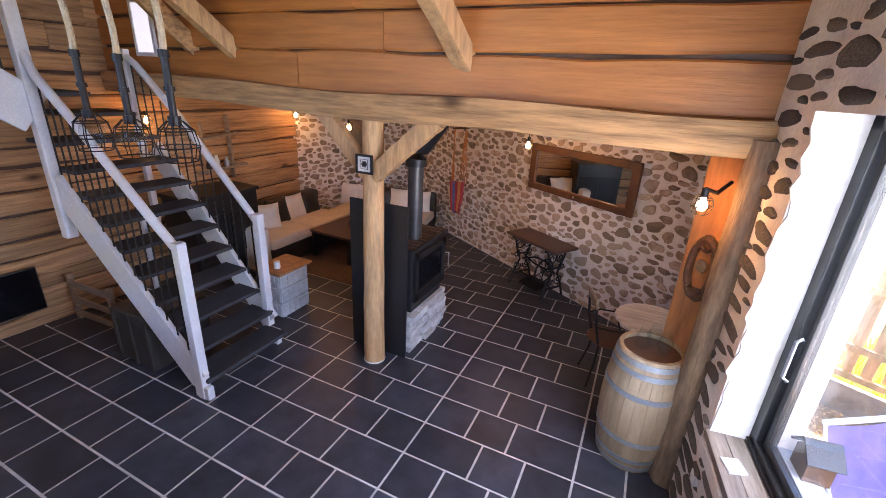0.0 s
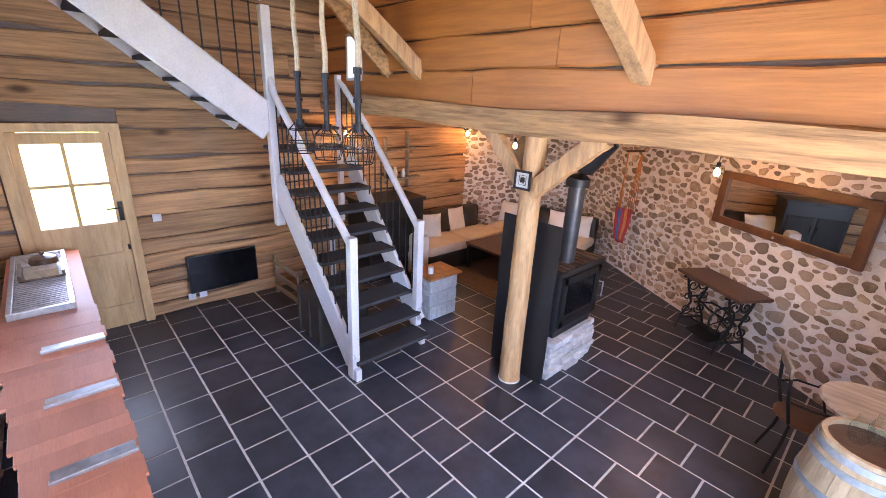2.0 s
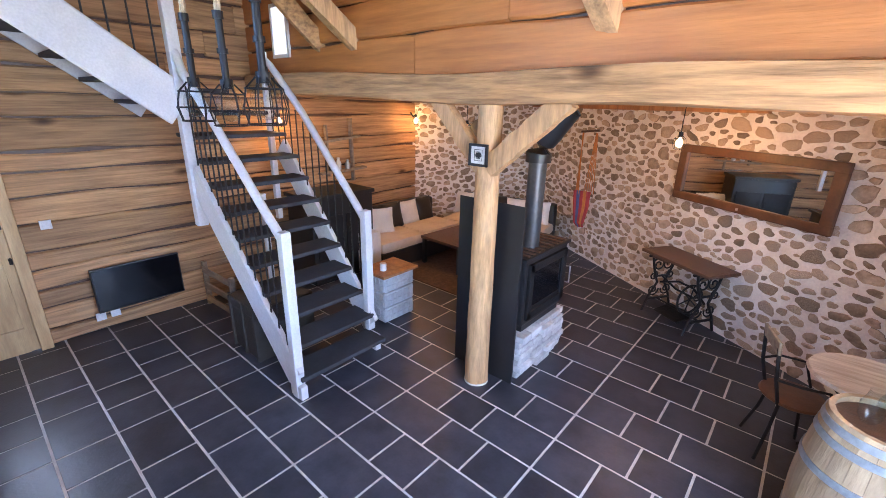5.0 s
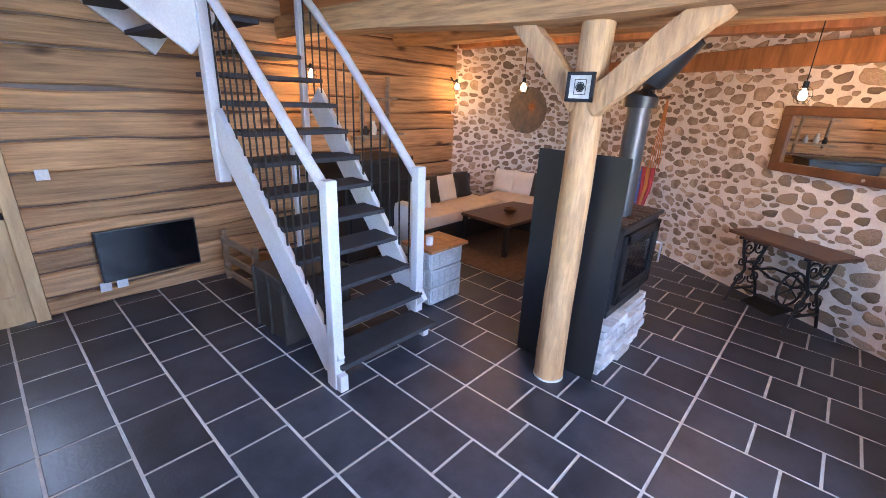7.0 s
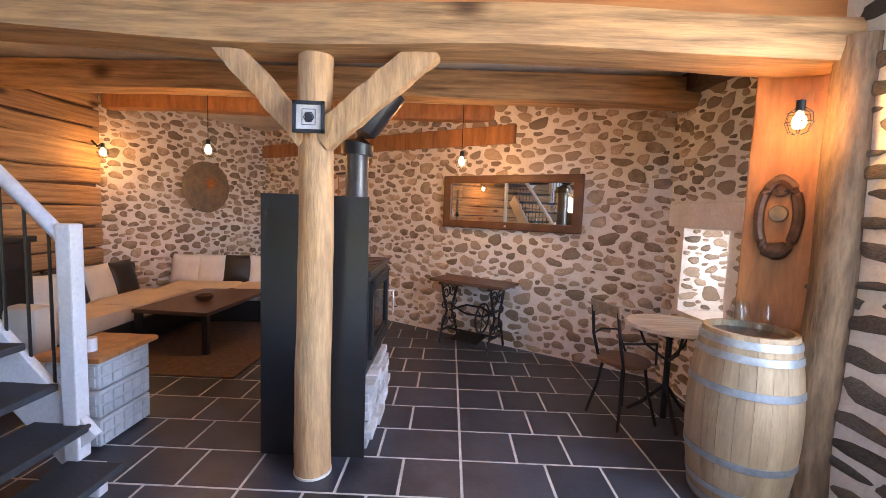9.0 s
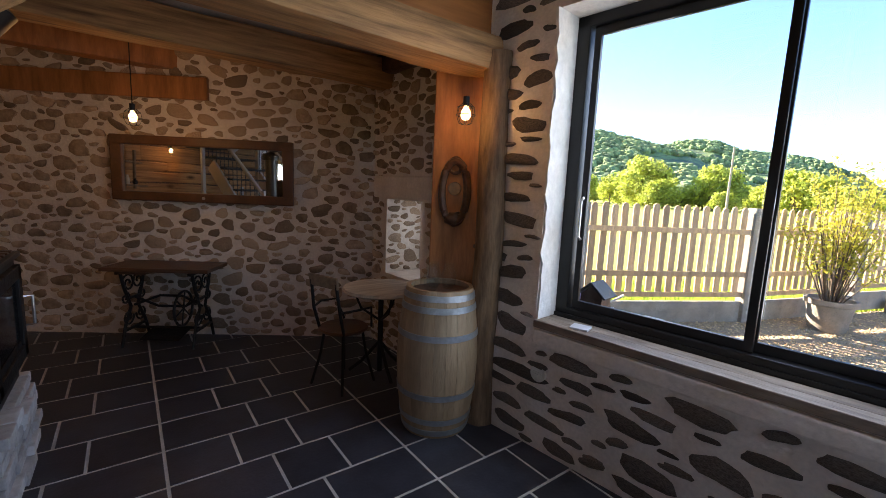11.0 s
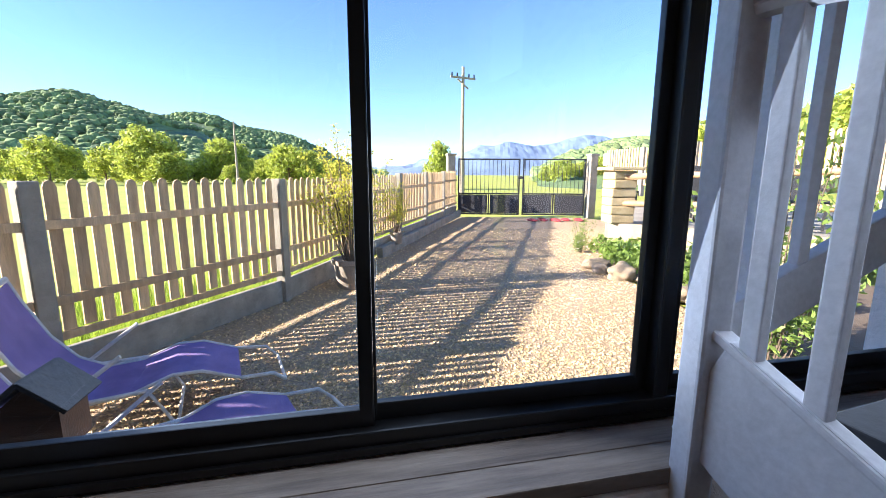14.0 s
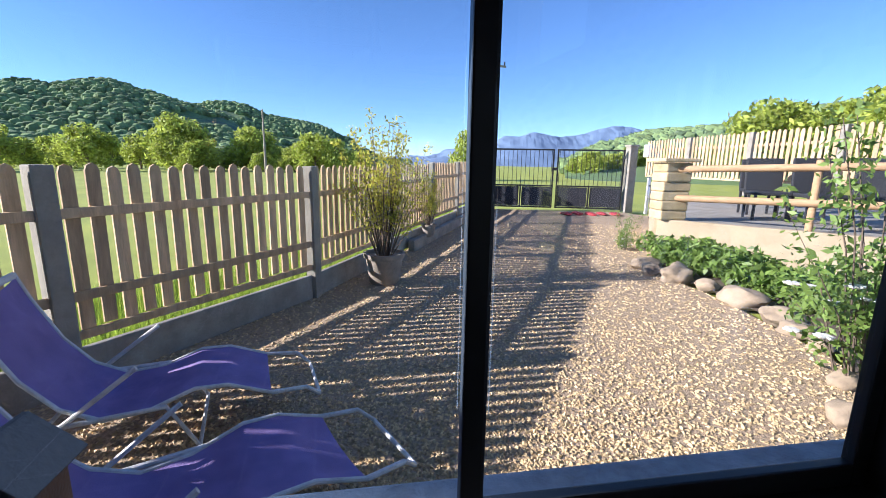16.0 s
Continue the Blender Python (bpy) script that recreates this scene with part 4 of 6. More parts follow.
b.tube([(0.14, -0.02 + 0.16 * math.cos(q), 0.34 + 0.16 * math.sin(q)) for q in [i * 6.2832 / 28 for i in range(29)]], 0.012, 6)
for q in (0.3, 1.35, 2.4):
    b.tube([(0.14, -0.02 + 0.16 * math.cos(q), 0.34 + 0.16 * math.sin(q)), (0.14, -0.02 - 0.16 * math.cos(q), 0.34 - 0.16 * math.sin(q))], 0.007, 6)
b.done("wheel", M_IRON, tab, smooth=True)
b = Build()
b.box((0.34, 0.24, 0.015), (-0.02, -0.02, 0.10), (12, 0, 0), bevel=0.004)
b.done("treadle", M_IRON, tab)

# ---- lamps ----


def bulb_lamp(name, x, y, z, cord_top, watts, label, wall_arm=None, cage=True):
    e = empty(name, pose(x, y, z), label, "lamp")
    b = Build()
    b.lathe([(0.0, -0.04), (0.02, -0.034), (0.03, -0.012), (0.026, 0.012), (0.014, 0.032), (0.012, 0.045)], sides=16)
    o = b.done("bulb", M_BULB, e, smooth=True)
    o.visible_shadow = False
    b = Build()
    b.tube([(0, 0, 0.045), (0, 0, 0.095)], 0.019, 12)
    if cord_top:
        b.tube([(0, 0, 0.09), (0, 0, cord_top - z)], 0.004, 6)
    if wall_arm:
        b.tube([(0, 0, 0.09), tuple(0.5 * c for c in wall_arm), wall_arm], 0.012, 8)
    b.done("holder", M_IRON, e, smooth=True)
    if cage:
        b = Build()
        for k in range(6):
            q = k * math.pi / 3
            b.tube([(math.cos(q) * rr, math.sin(q) * rr, zz) for rr, zz in ((0.02, 0.06), (0.05, 0.035), (0.058, -0.01), (0.04, -0.055), (0.012, -0.065))], 0.0022, 4)
        for rr, zz in ((0.058, -0.01), (0.05, 0.035)):
            b.tube([(rr * math.cos(q), rr * math.sin(q), zz) for q in [i * 6.2832 / 16 for i in range(17)]], 0.0022, 4)
        b.done("cage", M_IRON, e)
    lamp("bulb_light", "POINT", watts * 0.45, pose(x, y, z), (1.0, 0.50, 0.16), 0.03)
    return e


bulb_lamp("pendant_lamp", -1.25, 4.98, 1.97, 2.66, 1.1, "bare glowing bulb hanging on a cord before the stone wall")
bulb_lamp("pendant_lamp", -3.64, 4.86, 1.98, 2.66, 1.1, "bare glowing bulb hanging over the sofa")
bulb_lamp("wall_lamp", -5.22, 5.56, 2.0, None, 0.8, "glowing bulb on a small bracket by the boards", (-0.12, 0, 0.12))
bulb_lamp("wall_lamp", -5.20, 3.22, 2.02, None, 0.8, "glowing bulb on the board wall behind the stair", (-0.12, 0, 0.12))
bulb_lamp("wall_lamp", 0.31, 2.94, 1.98, None, 0.7, "glowing caged bulb bracketed to the oak post", (0.14, 0.17, 0.12))


def caged_pendant(x, y, z):
    e = empty("caged_pendant", pose(x, y, z), "unlit glass bulb in a wire cage hanging from a thick rope", "lamp", "lamps hanging on ropes")
    b = Build()
    b.tube([(0.01 * math.sin(i), 0, 0.34 + i * 0.06) for i in range(36)], 0.014, 8)
    b.done("rope", M_ROPE, e, smooth=True)
    b = Build()
    b.tube([(0, 0, 0.06), (0, 0, 0.35)], 0.015, 12).tube([(0, 0, 0.06), (0, 0, 0.10)], 0.026, 12).tube([(0, 0, 0.20), (0, 0, 0.22)], 0.022, 12).tube([(0, 0, 0.33), (0, 0, 0.36)], 0.021, 12)
    b.done("socket", M_IRON, e, smooth=True)
    b = Build()
    b.lathe([(0.0, -0.075), (0.035, -0.065), (0.056, -0.02), (0.05, 0.02), (0.028, 0.055), (0.025, 0.07)], sides=18)
    b.done("bulb", M_JAR, e, smooth=True)
    b = Build()
    for k in range(8):
        q = k * math.pi / 4
        b.tube([(math.cos(q) * rr, math.sin(q) * rr, zz) for rr, zz in ((0.03, 0.08), (0.07, 0.04), (0.085, -0.03), (0.07, -0.09))], 0.003, 4)
    for rr, zz in ((0.085, -0.03), (0.07, -0.09), (0.07, 0.04)):
        b.tube([(rr * math.cos(q), rr * math.sin(q), zz) for q in [i * 6.2832 / 20 for i in range(21)]], 0.003, 4)
    b.done("cage", M_IRON, e)
    return e


PENDANTS = [(-2.49, 1.34, 2.25), (-2.24, 1.38, 2.24), (-1.90, 1.37, 2.26)]
p0 = caged_pendant(*PENDANTS[0])
for p in PENDANTS[1:]:
    copy_thing(p0, pose(*p))

# ---- sofa corner ----
SW = line_pose(COR_A, COR_B)
b = Build()
b.lathe([(0.0, -0.012), (0.34, -0.010), (0.36, 0.0), (0.33, 0.006), (0.0, 0.012)], sides=36)
b.done("sun_disc", M_COPPER, m=SW @ pose(1.38, -0.06, 1.70, 90, 0, 0), label="round hammered copper disc on the stone wall", category="wall ornament", smooth=True)
b = Build()
b.lathe([(0.0, 0.0), (0.055, 0.0), (0.05, 0.012), (0.0, 0.02)], sides=20)
for k in range(12):
    q = k * math.pi / 6
    b.tube([(0.06 * math.cos(q), 0.06 * math.sin(q), 0.008), (0.12 * math.cos(q), 0.12 * math.sin(q), 0.008)], 0.007, 5, 0.002)
b.done("sun_ornament", M_ORANGE, m=SW @ pose(1.43, -0.08, 1.76, 90, 0, 0), label="small sun with rays on the copper disc", category="wall ornament")

sofa = empty("corner_sofa", pose(0, 0, 0), "corner sofa with black base and cream seat cushions", "sofa")


def cushion_box(name, size, m, mat, parent, puff=0.03):
    b = Build()
    b.box(size, bevel=min(size) * 0.32)
    ob = b.done(name, mat, parent, m=m, smooth=True)
    return ob


b = Build()
b.box((0.85, 1.75, 0.26), (-4.86, 4.98, 0.15), bevel=0.015)
b.done("base", M_LEATHER, sofa)
cushion_box("seat_cushion", (0.80, 0.85, 0.16), pose(-4.83, 4.55, 0.36), M_FABRIC, sofa)
cushion_box("seat_cushion", (0.80, 0.85, 0.16), pose(-4.83, 5.40, 0.36), M_FABRIC, sofa)
cushion_box("armrest", (0.85, 0.20, 0.62), pose(-4.86, 4.02, 0.33), M_CUSHW, sofa)
cushion_box("backrest", (0.20, 1.75, 0.62), pose(-5.20, 5.0, 0.45), M_LEATHER, sofa)
S2 = pose(-4.45, 6.35, 0, 0, 0, 10)
b = Build()
b.box((1.75, 0.8, 0.26), (0.35, -0.05, 0.15), bevel=0.015)
b.done("base", M_LEATHER, sofa, m=S2)
cushion_box("seat_cushion", (0.86, 0.78, 0.16), S2 @ pose(-0.06, -0.08, 0.36), M_FABRIC, sofa)
cushion_box("seat_cushion", (0.86, 0.78, 0.16), S2 @ pose(0.80, -0.08, 0.36), M_FABRIC, sofa)
cushion_box("backrest", (1.75, 0.2, 0.62), S2 @ pose(0.36, 0.32, 0.45), M_LEATHER, sofa)


def pillow(m, mat, label):
    b = Build()
    bmesh.ops.create_grid(b.bm, x_segments=10, y_segments=10, size=0.2)
    top = list(b.bm.verts)
    ret = bmesh.ops.duplicate(b.bm, geom=list(b.bm.faces))
    for v in b.bm.verts:
        fx, fy = 1 - (v.co.x / 0.2) ** 2, 1 - (v.co.y / 0.2) ** 2
        h = 0.075 * (max(0, fx) * max(0, fy)) ** 0.45
        v.co.z = h if v in top_set(top) else -h
        v.co.x *= 1 - 0.08 * fy
        v.co.y *= 1 - 0.08 * fx
    bmesh.ops.remove_doubles(b.bm, verts=b.bm.verts, dist=0.0005)
    return b.done("pillow", mat, m=m, smooth=True, label=label, category="cushion", group="cushions on the sofa")


def top_set(vs, memo={}):
    key = id(vs)
    if memo.get("k") != key:
        memo["k"], memo["s"] = key, set(vs)
    return memo["s"]


WP, BP = "plump white linen cushion on the sofa", "black leather cushion on the sofa"
for x, y, mat, rz in ((-5.0, 4.25, M_CUSHW, 80), (-4.92, 4.52, M_CUSHW, 65), (-5.03, 4.85, M_LEATHER, 85), (-5.02, 5.2, M_CUSHW, 88), (-5.03, 5.55, M_LEATHER, 90)):
    pillow(pose(x, y, 0.60, 90, 0, rz) @ pose(0, 0, 0, -18, 0, 0), mat, WP if mat is M_CUSHW else BP)
for x, mat in ((-0.38, M_CUSHW), (-0.05, M_CUSHW), (0.28, M_LEATHER), (0.62, M_CUSHW), (0.98, M_CUSHW)):
    pillow(S2 @ pose(x, 0.14, 0.60, 72, 0, x * 12), mat, WP if mat is M_CUSHW else BP)
b = Build()
b.box((1.45, 2.1, 0.012), (-3.85, 5.35, 0.008), bevel=0.004)
b.done("rug", M_RUG, label="worn brown rug under the coffee table", category="rug")
ct = empty("coffee_table", pose(-3.97, 5.42, 0.014, 0, 0, -3), "low black coffee table on the rug", "table")
b = Build()
b.box((0.76, 1.25, 0.04), (0, 0, 0.40), bevel=0.006)
b.done("top", M_DARKWOOD, ct)
for sx in (-1, 1):
    for sy in (-1, 1):
        b = Build()
        b.box((0.055, 0.055, 0.38), (sx * 0.34, sy * 0.58, 0.19), bevel=0.004)
        b.done("leg", M_BLACK, ct)
b = Build()
b.lathe([(0.0, 0.0), (0.05, 0.0), (0.085, 0.03), (0.09, 0.06), (0.08, 0.06), (0.05, 0.015), (0.0, 0.012)], sides=20)
b.done("bowl", M_DARKWOOD, m=pose(-3.95, 5.3, 0.436), label="small dark bowl on the coffee table", category="bowl", smooth=True)

# hanging chair
hc = empty("hammock_chair", pose(-2.75, 6.55, 0), "red and blue striped hammock chair hanging by orange cords", "hammock")
b = Build()
for s in (-1, 1):
    for k in range(5):
        b.tube([(s * 0.10, -0.02 + 0.01 * k, 1.92), (s * (0.05 + 0.03 * k) * 0.8, 0.03 * k - 0.06, 1.05)], 0.006, 5)
b.done("cords", M_ORANGE, hc)
b = Build()
b.tube([(-0.13, 0, 1.93), (0.13, 0, 1.96)], 0.016, 8)
b.done("spreader", M_DARKWOOD, hc)
for k, mt in enumerate((M_RED, M_BLUEC, M_RED, M_ORANGE, M_RED)):
    b = Build()
    x = -0.10 + k * 0.05
    b.tube([(x, -0.03, 1.10), (x * 0.9 + 0.02, -0.06, 0.85), (x * 0.6, -0.03, 0.62), (x * 0.4, 0.04, 0.55)], 0.032, 8, 0.018)
    b.done("cloth", mt, hc, smooth=True)

# ---- behind and below the stair ----
cab = empty("black_cabinet", pose(-4.98, 3.72, 0), "old black upright stove cabinet against the boards", "cabinet")
b = Build()
b.box((0.55, 0.95, 1.08), (0, 0, 0.58), bevel=0.015).box((0.60, 1.0, 0.05), (0, 0, 1.14), bevel=0.01).box((0.5, 0.9, 0.05), (0, 0, 0.025))
b.done("body", M_BLACK, cab)
for sy in (-1, 1):
    b = Build()
    b.box((0.02, 0.40, 0.55), (0.285, sy * 0.22, 0.62), bevel=0.006).tube([(0.29, sy * 0.05, 0.6), (0.32, sy * 0.05, 0.62), (0.32, sy * 0.05, 0.72), (0.29, sy * 0.05, 0.74)], 0.007, 6)
    b.done("door", M_IRON, cab)
sh = empty("rustic_shelf", pose(-5.20, 4.05, 1.35), "rustic shelf of driftwood sticks on the board wall", "shelf")
for p, q, ww in (((0.04, -0.35, 0), (0.04, 0.40, 0.03), 0.11), ((0.0, -0.18, -0.05), (0.0, -0.2, 0.62), 0.06), ((0.0, 0.22, -0.15), (0.0, 0.2, 0.70), 0.07), ((0.02, -0.3, 0.40), (0.02, 0.34, 0.46), 0.06)):
    b = Build()
    line_box(b, p, q, ww, 0.03, 0.006)
    b.done("stick", M_PALLET, sh)
for k, (y, h, mt) in enumerate(((4.0, 0.16, M_CREAMP), (3.88, 0.10, M_IRON), (4.15, 0.12, M_STEEL))):
    b = Build()
    b.lathe([(0.0, 0.0), (0.035, 0.0), (0.04, h * 0.5), (0.02, h * 0.8), (0.022, h), (0.0, h)], sides=14)
    b.done("jar", mt, m=pose(-5.16, y, 1.382), smooth=True, label="small pot standing on the rustic shelf", category="jar")
tk = empty("trunk", pose(-3.89, 2.24, 0), "old black travelling trunk under the stair", "trunk")
b = Build()
b.box((0.50, 0.56, 0.42), (0, 0, 0.22), bevel=0.012).box((0.52, 0.58, 0.10), (0, 0, 0.48), bevel=0.02)
b.done("body", M_TRUNK, tk)
for x in (-0.23, 0.0, 0.23):
    b = Build()
    b.box((0.035, 0.595, 0.52), (x, 0, 0.262), bevel=0.006)
    b.done("slat", M_TRUNK, tk)
rk = empty("slatted_rack", pose(-4.95, 2.12, 0), "low rack of raw timber slats behind the trunk", "rack")
for z in (0.10, 0.26, 0.44):
    bar_part("slat", (-0.25, 0, z), (0.42, 0.05, z - 0.02), 0.02, 0.07, M_PALLET, rk)
for x in (-0.27, 0.42):
    bar_part("upright", (x, 0.03, 0.0), (x, 0.031, 0.52), 0.05, 0.05, M_PALLET, rk)
cr = empty("crate_stack", pose(-3.52, 3.42, 0), "stack of grey plastic crates with a wooden top", "crates")
for k in range(3):
    b = Build()
    z0 = 0.01 + k * 0.175
    b.box((0.32, 0.42, 0.165), (0, 0, z0 + 0.083), bevel=0.012)
    for j in range(5):
        b.box((0.012, 0.06, 0.055), (0.163, -0.16 + j * 0.08, z0 + 0.115), bevel=0.003).box((0.012, 0.06, 0.055), (0.163, -0.16 + j * 0.08, z0 + 0.045), bevel=0.003)
        b.box((0.045, 0.012, 0.055), (-0.12 + j * 0.06, -0.213, z0 + 0.115), bevel=0.003).box((0.045, 0.012, 0.055), (-0.12 + j * 0.06, -0.213, z0 + 0.045), bevel=0.003)
    b.done("crate", M_CRATE, cr)
b = Build()
b.box((0.40, 0.50, 0.03), (0, 0, 0.55), bevel=0.006)
b.done("top", M_BOARD, cr)
b = Build()
b.lathe([(0.0, 0.0), (0.035, 0.0), (0.035, 0.08), (0.0, 0.08)], sides=16)
b.done("roll", M_WHITE, m=pose(-3.48, 3.30, 0.567), label="white paper roll on the crates", category="roll", smooth=True)

# ---- counter along the stone wall ----
dr = empty("storage_counter", pose(0, 0, 0), "long low counter clad in overlapping terracotta boards", "counter")
x = -3.74
k = 0
r = random.Random(9)
b = Build()
b.box((3.4, 0.30, 0.82), (-3.5, 0.10, 0.41), bevel=0.01)
b.done("body", M_TERRA, dr)
while x < -1.72:
    w = 0.17 if k % 3 == 1 else 0.10
    b = Build()
    d = 0.54 - 0.085 * (x + 3.74)
    b.box((w + 0.03, d, 0.02), (x + w / 2, 0.27 - d / 2 + 0.01 * r.uniform(-1, 1), 0.955 - 0.035 * (x + 3.74)), (0, 2, 0), bevel=0.003)
    b.done("board", M_TERRA, dr)
    x += w
    k += 1
for xx in (-3.20, -2.62, -2.05):
    b = Build()
    z = 0.972 - 0.035 * (xx + 3.74)
    b.box((0.07, 0.30, 0.008), (xx - 0.03, 0.11, z), bevel=0.002).box((0.022, 0.31, 0.02), (xx + 0.01, 0.11, z + 0.004), bevel=0.003)
    b.done("strip", M_STEEL, dr)
b = Build()
b.box((1.5, 0.5, 0.12), (-4.5, 0.01, 0.90), bevel=0.006)
b.done("top", M_TERRA, dr)
ra = empty("wire_tray", pose(-4.45, -0.02, 0.962), "steel tray of parallel rods on the counter", "tray")
b = Build()
for s in (-1, 1):
    b.box((1.38, 0.03, 0.05), (0, s * 0.165, 0.025), bevel=0.003)
    b.box((0.03, 0.30, 0.05), (s * 0.675, 0, 0.025), bevel=0.003)
b.done("rim", M_STEEL, ra)
b = Build()
for k in range(34):
    b.tube([(-0.65 + k * 0.0394, -0.15, 0.035), (-0.65 + k * 0.0394, 0.15, 0.035)], 0.007, 6)
b.done("rods", M_STEEL, ra, kind="stuff")
b = Build()
b.box((0.34, 0.26, 0.02), (0, 0, 0.01), bevel=0.004).box((0.34, 0.02, 0.05), (0, 0.13, 0.03)).box((0.34, 0.02, 0.05), (0, -0.13, 0.03))
b.done("serving_tray", M_DARKWOOD, m=pose(-4.55, 0.0, 1.006), label="dark wooden tray on the steel rods", category="tray")
b = Build()
b.box((0.14, 0.2, 0.06), (0, 0, 0.03), bevel=0.004)
b.done("wooden_box", M_PALLET, m=pose(-4.44, 0.0, 1.028), label="small pale wooden box on the tray", category="box")
b = Build()
b.lathe([(0.0, 0.0), (0.07, 0.0), (0.095, 0.04), (0.085, 0.08), (0.05, 0.095), (0.0, 0.10), (0.016, 0.11), (0.018, 0.13), (0.0, 0.14)][:6], sides=20)
b.blob((0.02, 0.02, 0.018), (0, 0, 0.115), 0, 1)
b.tube([(0.08, 0, 0.05), (0.16, 0, 0.08)], 0.012, 8)
b.done("teapot", M_DARKWOOD, m=pose(-4.66, 0.02, 1.028), label="brown lidded pot on the tray", category="pot", smooth=True)

# ---- barrel, niche table and chair ----
bar = empty("barrel", pose(0.265, 3.06, 0), "oak wine barrel with galvanised hoops beside the post", "barrel")


def barrel_r(f):
    return 0.212 + 0.050 * math.sin(math.pi * f) ** 0.9


NS = 22
for k in range(NS):
    b = Build()
    a0, a1 = 2 * math.pi * k / NS + 0.0025, 2 * math.pi * (k + 1) / NS - 0.0025
    cols = []
    for i in range(11):
        f = i / 10
        rr = barrel_r(f)
        cols.append([b.bm.verts.new((rr * math.cos(a), rr * math.sin(a), 0.93 * f)) for a in (a0, (a0 + a1) / 2, a1)] + [b.bm.verts.new(((rr - 0.025) * math.cos(a), (rr - 0.025) * math.sin(a), 0.93 * f)) for a in (a1, a0)])
    for c0, c1 in zip(cols, cols[1:]):
        for j in range(5):
            b.bm.faces.new((c0[j], c0[(j + 1) % 5], c1[(j + 1) % 5], c1[j]))
    b.bm.faces.new(cols[0])
    b.bm.faces.new(cols[-1])
    b.done("stave", M_OAK, bar)
for f in (0.04, 0.12, 0.30, 0.70, 0.88, 0.955):
    b = Build()
    w = 0.02
    b.lathe([(barrel_r(f - w) + 0.001, 0.93 * (f - w)), (barrel_r(f - w) + 0.005, 0.93 * (f - w)), (barrel_r(f + w) + 0.005, 0.93 * (f + w)), (barrel_r(f + w) + 0.001, 0.93 * (f + w))], sides=44)
    b.done("hoop", M_HOOP, bar, smooth=True)
b = Build()
b.tube([(0, 0, 0.87), (0, 0, 0.895)], 0.192, 32)
b.done("head", M_DARKWOOD, bar)
r = random.Random(2)
for k in range(3):
    b = Build()
    x, y = 0.20 + 0.07 * k, 3.07 + 0.07 * (k % 2)
    b.lathe([(0.0, 0.0), (0.03, 0.0), (0.045, 0.03), (0.05, 0.09), (0.035, 0.13), (0.03, 0.16), (0.034, 0.165)], sides=18)
    b.done("glass_jar", M_JAR, m=pose(x, y, 0.898), smooth=True, label="clear glass jar on the barrel head", category="jar", group="glasses on the barrel")
nt = empty("niche_table", pose(0.30, 3.90, 0), "small table with a pale round top on an iron base", "table")
b = Build()
b.lathe([(0.0, 0.70), (0.29, 0.70), (0.31, 0.712), (0.30, 0.732), (0.0, 0.735)], sides=28)
b.done("top", M_DRIFT, nt, smooth=True)
b = Build()
b.tube([(0, 0, 0.02), (0, 0, 0.70)], 0.022, 10)
for q in (0.4, 2.5, 4.6):
    b.tube([(0.25 * math.cos(q), 0.25 * math.sin(q), 0.015), (0.15 * math.cos(q), 0.15 * math.sin(q), 0.10), (0, 0, 0.28)], 0.014, 8)
    b.tube([(0.22 * math.cos(q), 0.22 * math.sin(q), 0.69), (0.16 * math.cos(q), 0.16 * math.sin(q), 0.55), (0, 0, 0.45)], 0.010, 8)
b.done("base", M_IRON, nt, smooth=True)
ch = empty("chair", pose(-0.02, 3.90, 0, 0, 0, 20), "old chair with a round wooden seat and bent iron frame", "chair")
b = Build()
b.lathe([(0.0, 0.435), (0.18, 0.435), (0.19, 0.447), (0.18, 0.458), (0.0, 0.46)], sides=26)
b.done("seat", M_FRAMEWOOD, ch, smooth=True)
for q in (0.78, 2.36, 3.93, 5.5):
    b = Build()
    b.tube([(0.24 * math.cos(q), 0.24 * math.sin(q), 0.0), (0.17 * math.cos(q), 0.17 * math.sin(q), 0.25), (0.14 * math.cos(q), 0.14 * math.sin(q), 0.44)], 0.011, 8)
    b.done("leg", M_IRON, ch, smooth=True)
b = Build()
b.tube([(-0.12, 0.13, 0.44), (-0.17, 0.14, 0.62), (-0.20, 0.13, 0.84)], 0.012, 8).tube([(-0.12, -0.13, 0.44), (-0.17, -0.14, 0.62), (-0.20, -0.13, 0.84)], 0.012, 8)
b.tube([(-0.17, 0.14, 0.62), (-0.05, 0.2, 0.63), (0.1, 0.19, 0.62), (0.15, 0.15, 0.45)], 0.009, 8).tube([(-0.17, -0.14, 0.62), (-0.05, -0.2, 0.63), (0.1, -0.19, 0.62), (0.15, -0.15, 0.45)], 0.009, 8)
b.done("frame", M_IRON, ch, smooth=True)
b = Build()
b.box((0.02, 0.30, 0.09), (-0.20, 0, 0.84), (0, -8, 0), bevel=0.008)
b.done("backrest", M_PALLET, ch)
orn = empty("wall_ornament", pose(0.43, 3.165, 1.52, 0, 0, 46), "dark carved oval ornament hanging on the board", "wall ornament")
b = Build()
b.tube([(0, 0.085 * math.cos(q), 0.20 * math.sin(q)) for q in [i * 6.2832 / 28 for i in range(29)]], 0.026, 8)
b.tube([(0, 0.04 * math.cos(q), 0.17 + 0.05 * math.sin(q)) for q in [i * 6.2832 / 14 for i in range(15)]], 0.014, 6)
b.blob((0.03, 0.06, 0.05), (0, 0, -0.18), 0.4, 2, 4)
b.done("carving", M_DARKWOOD, orn, smooth=True)
b = Build()
b.lathe([(0.0, 0.0), (0.045, 0.0), (0.04, 0.015), (0.0, 0.018)], sides=20)
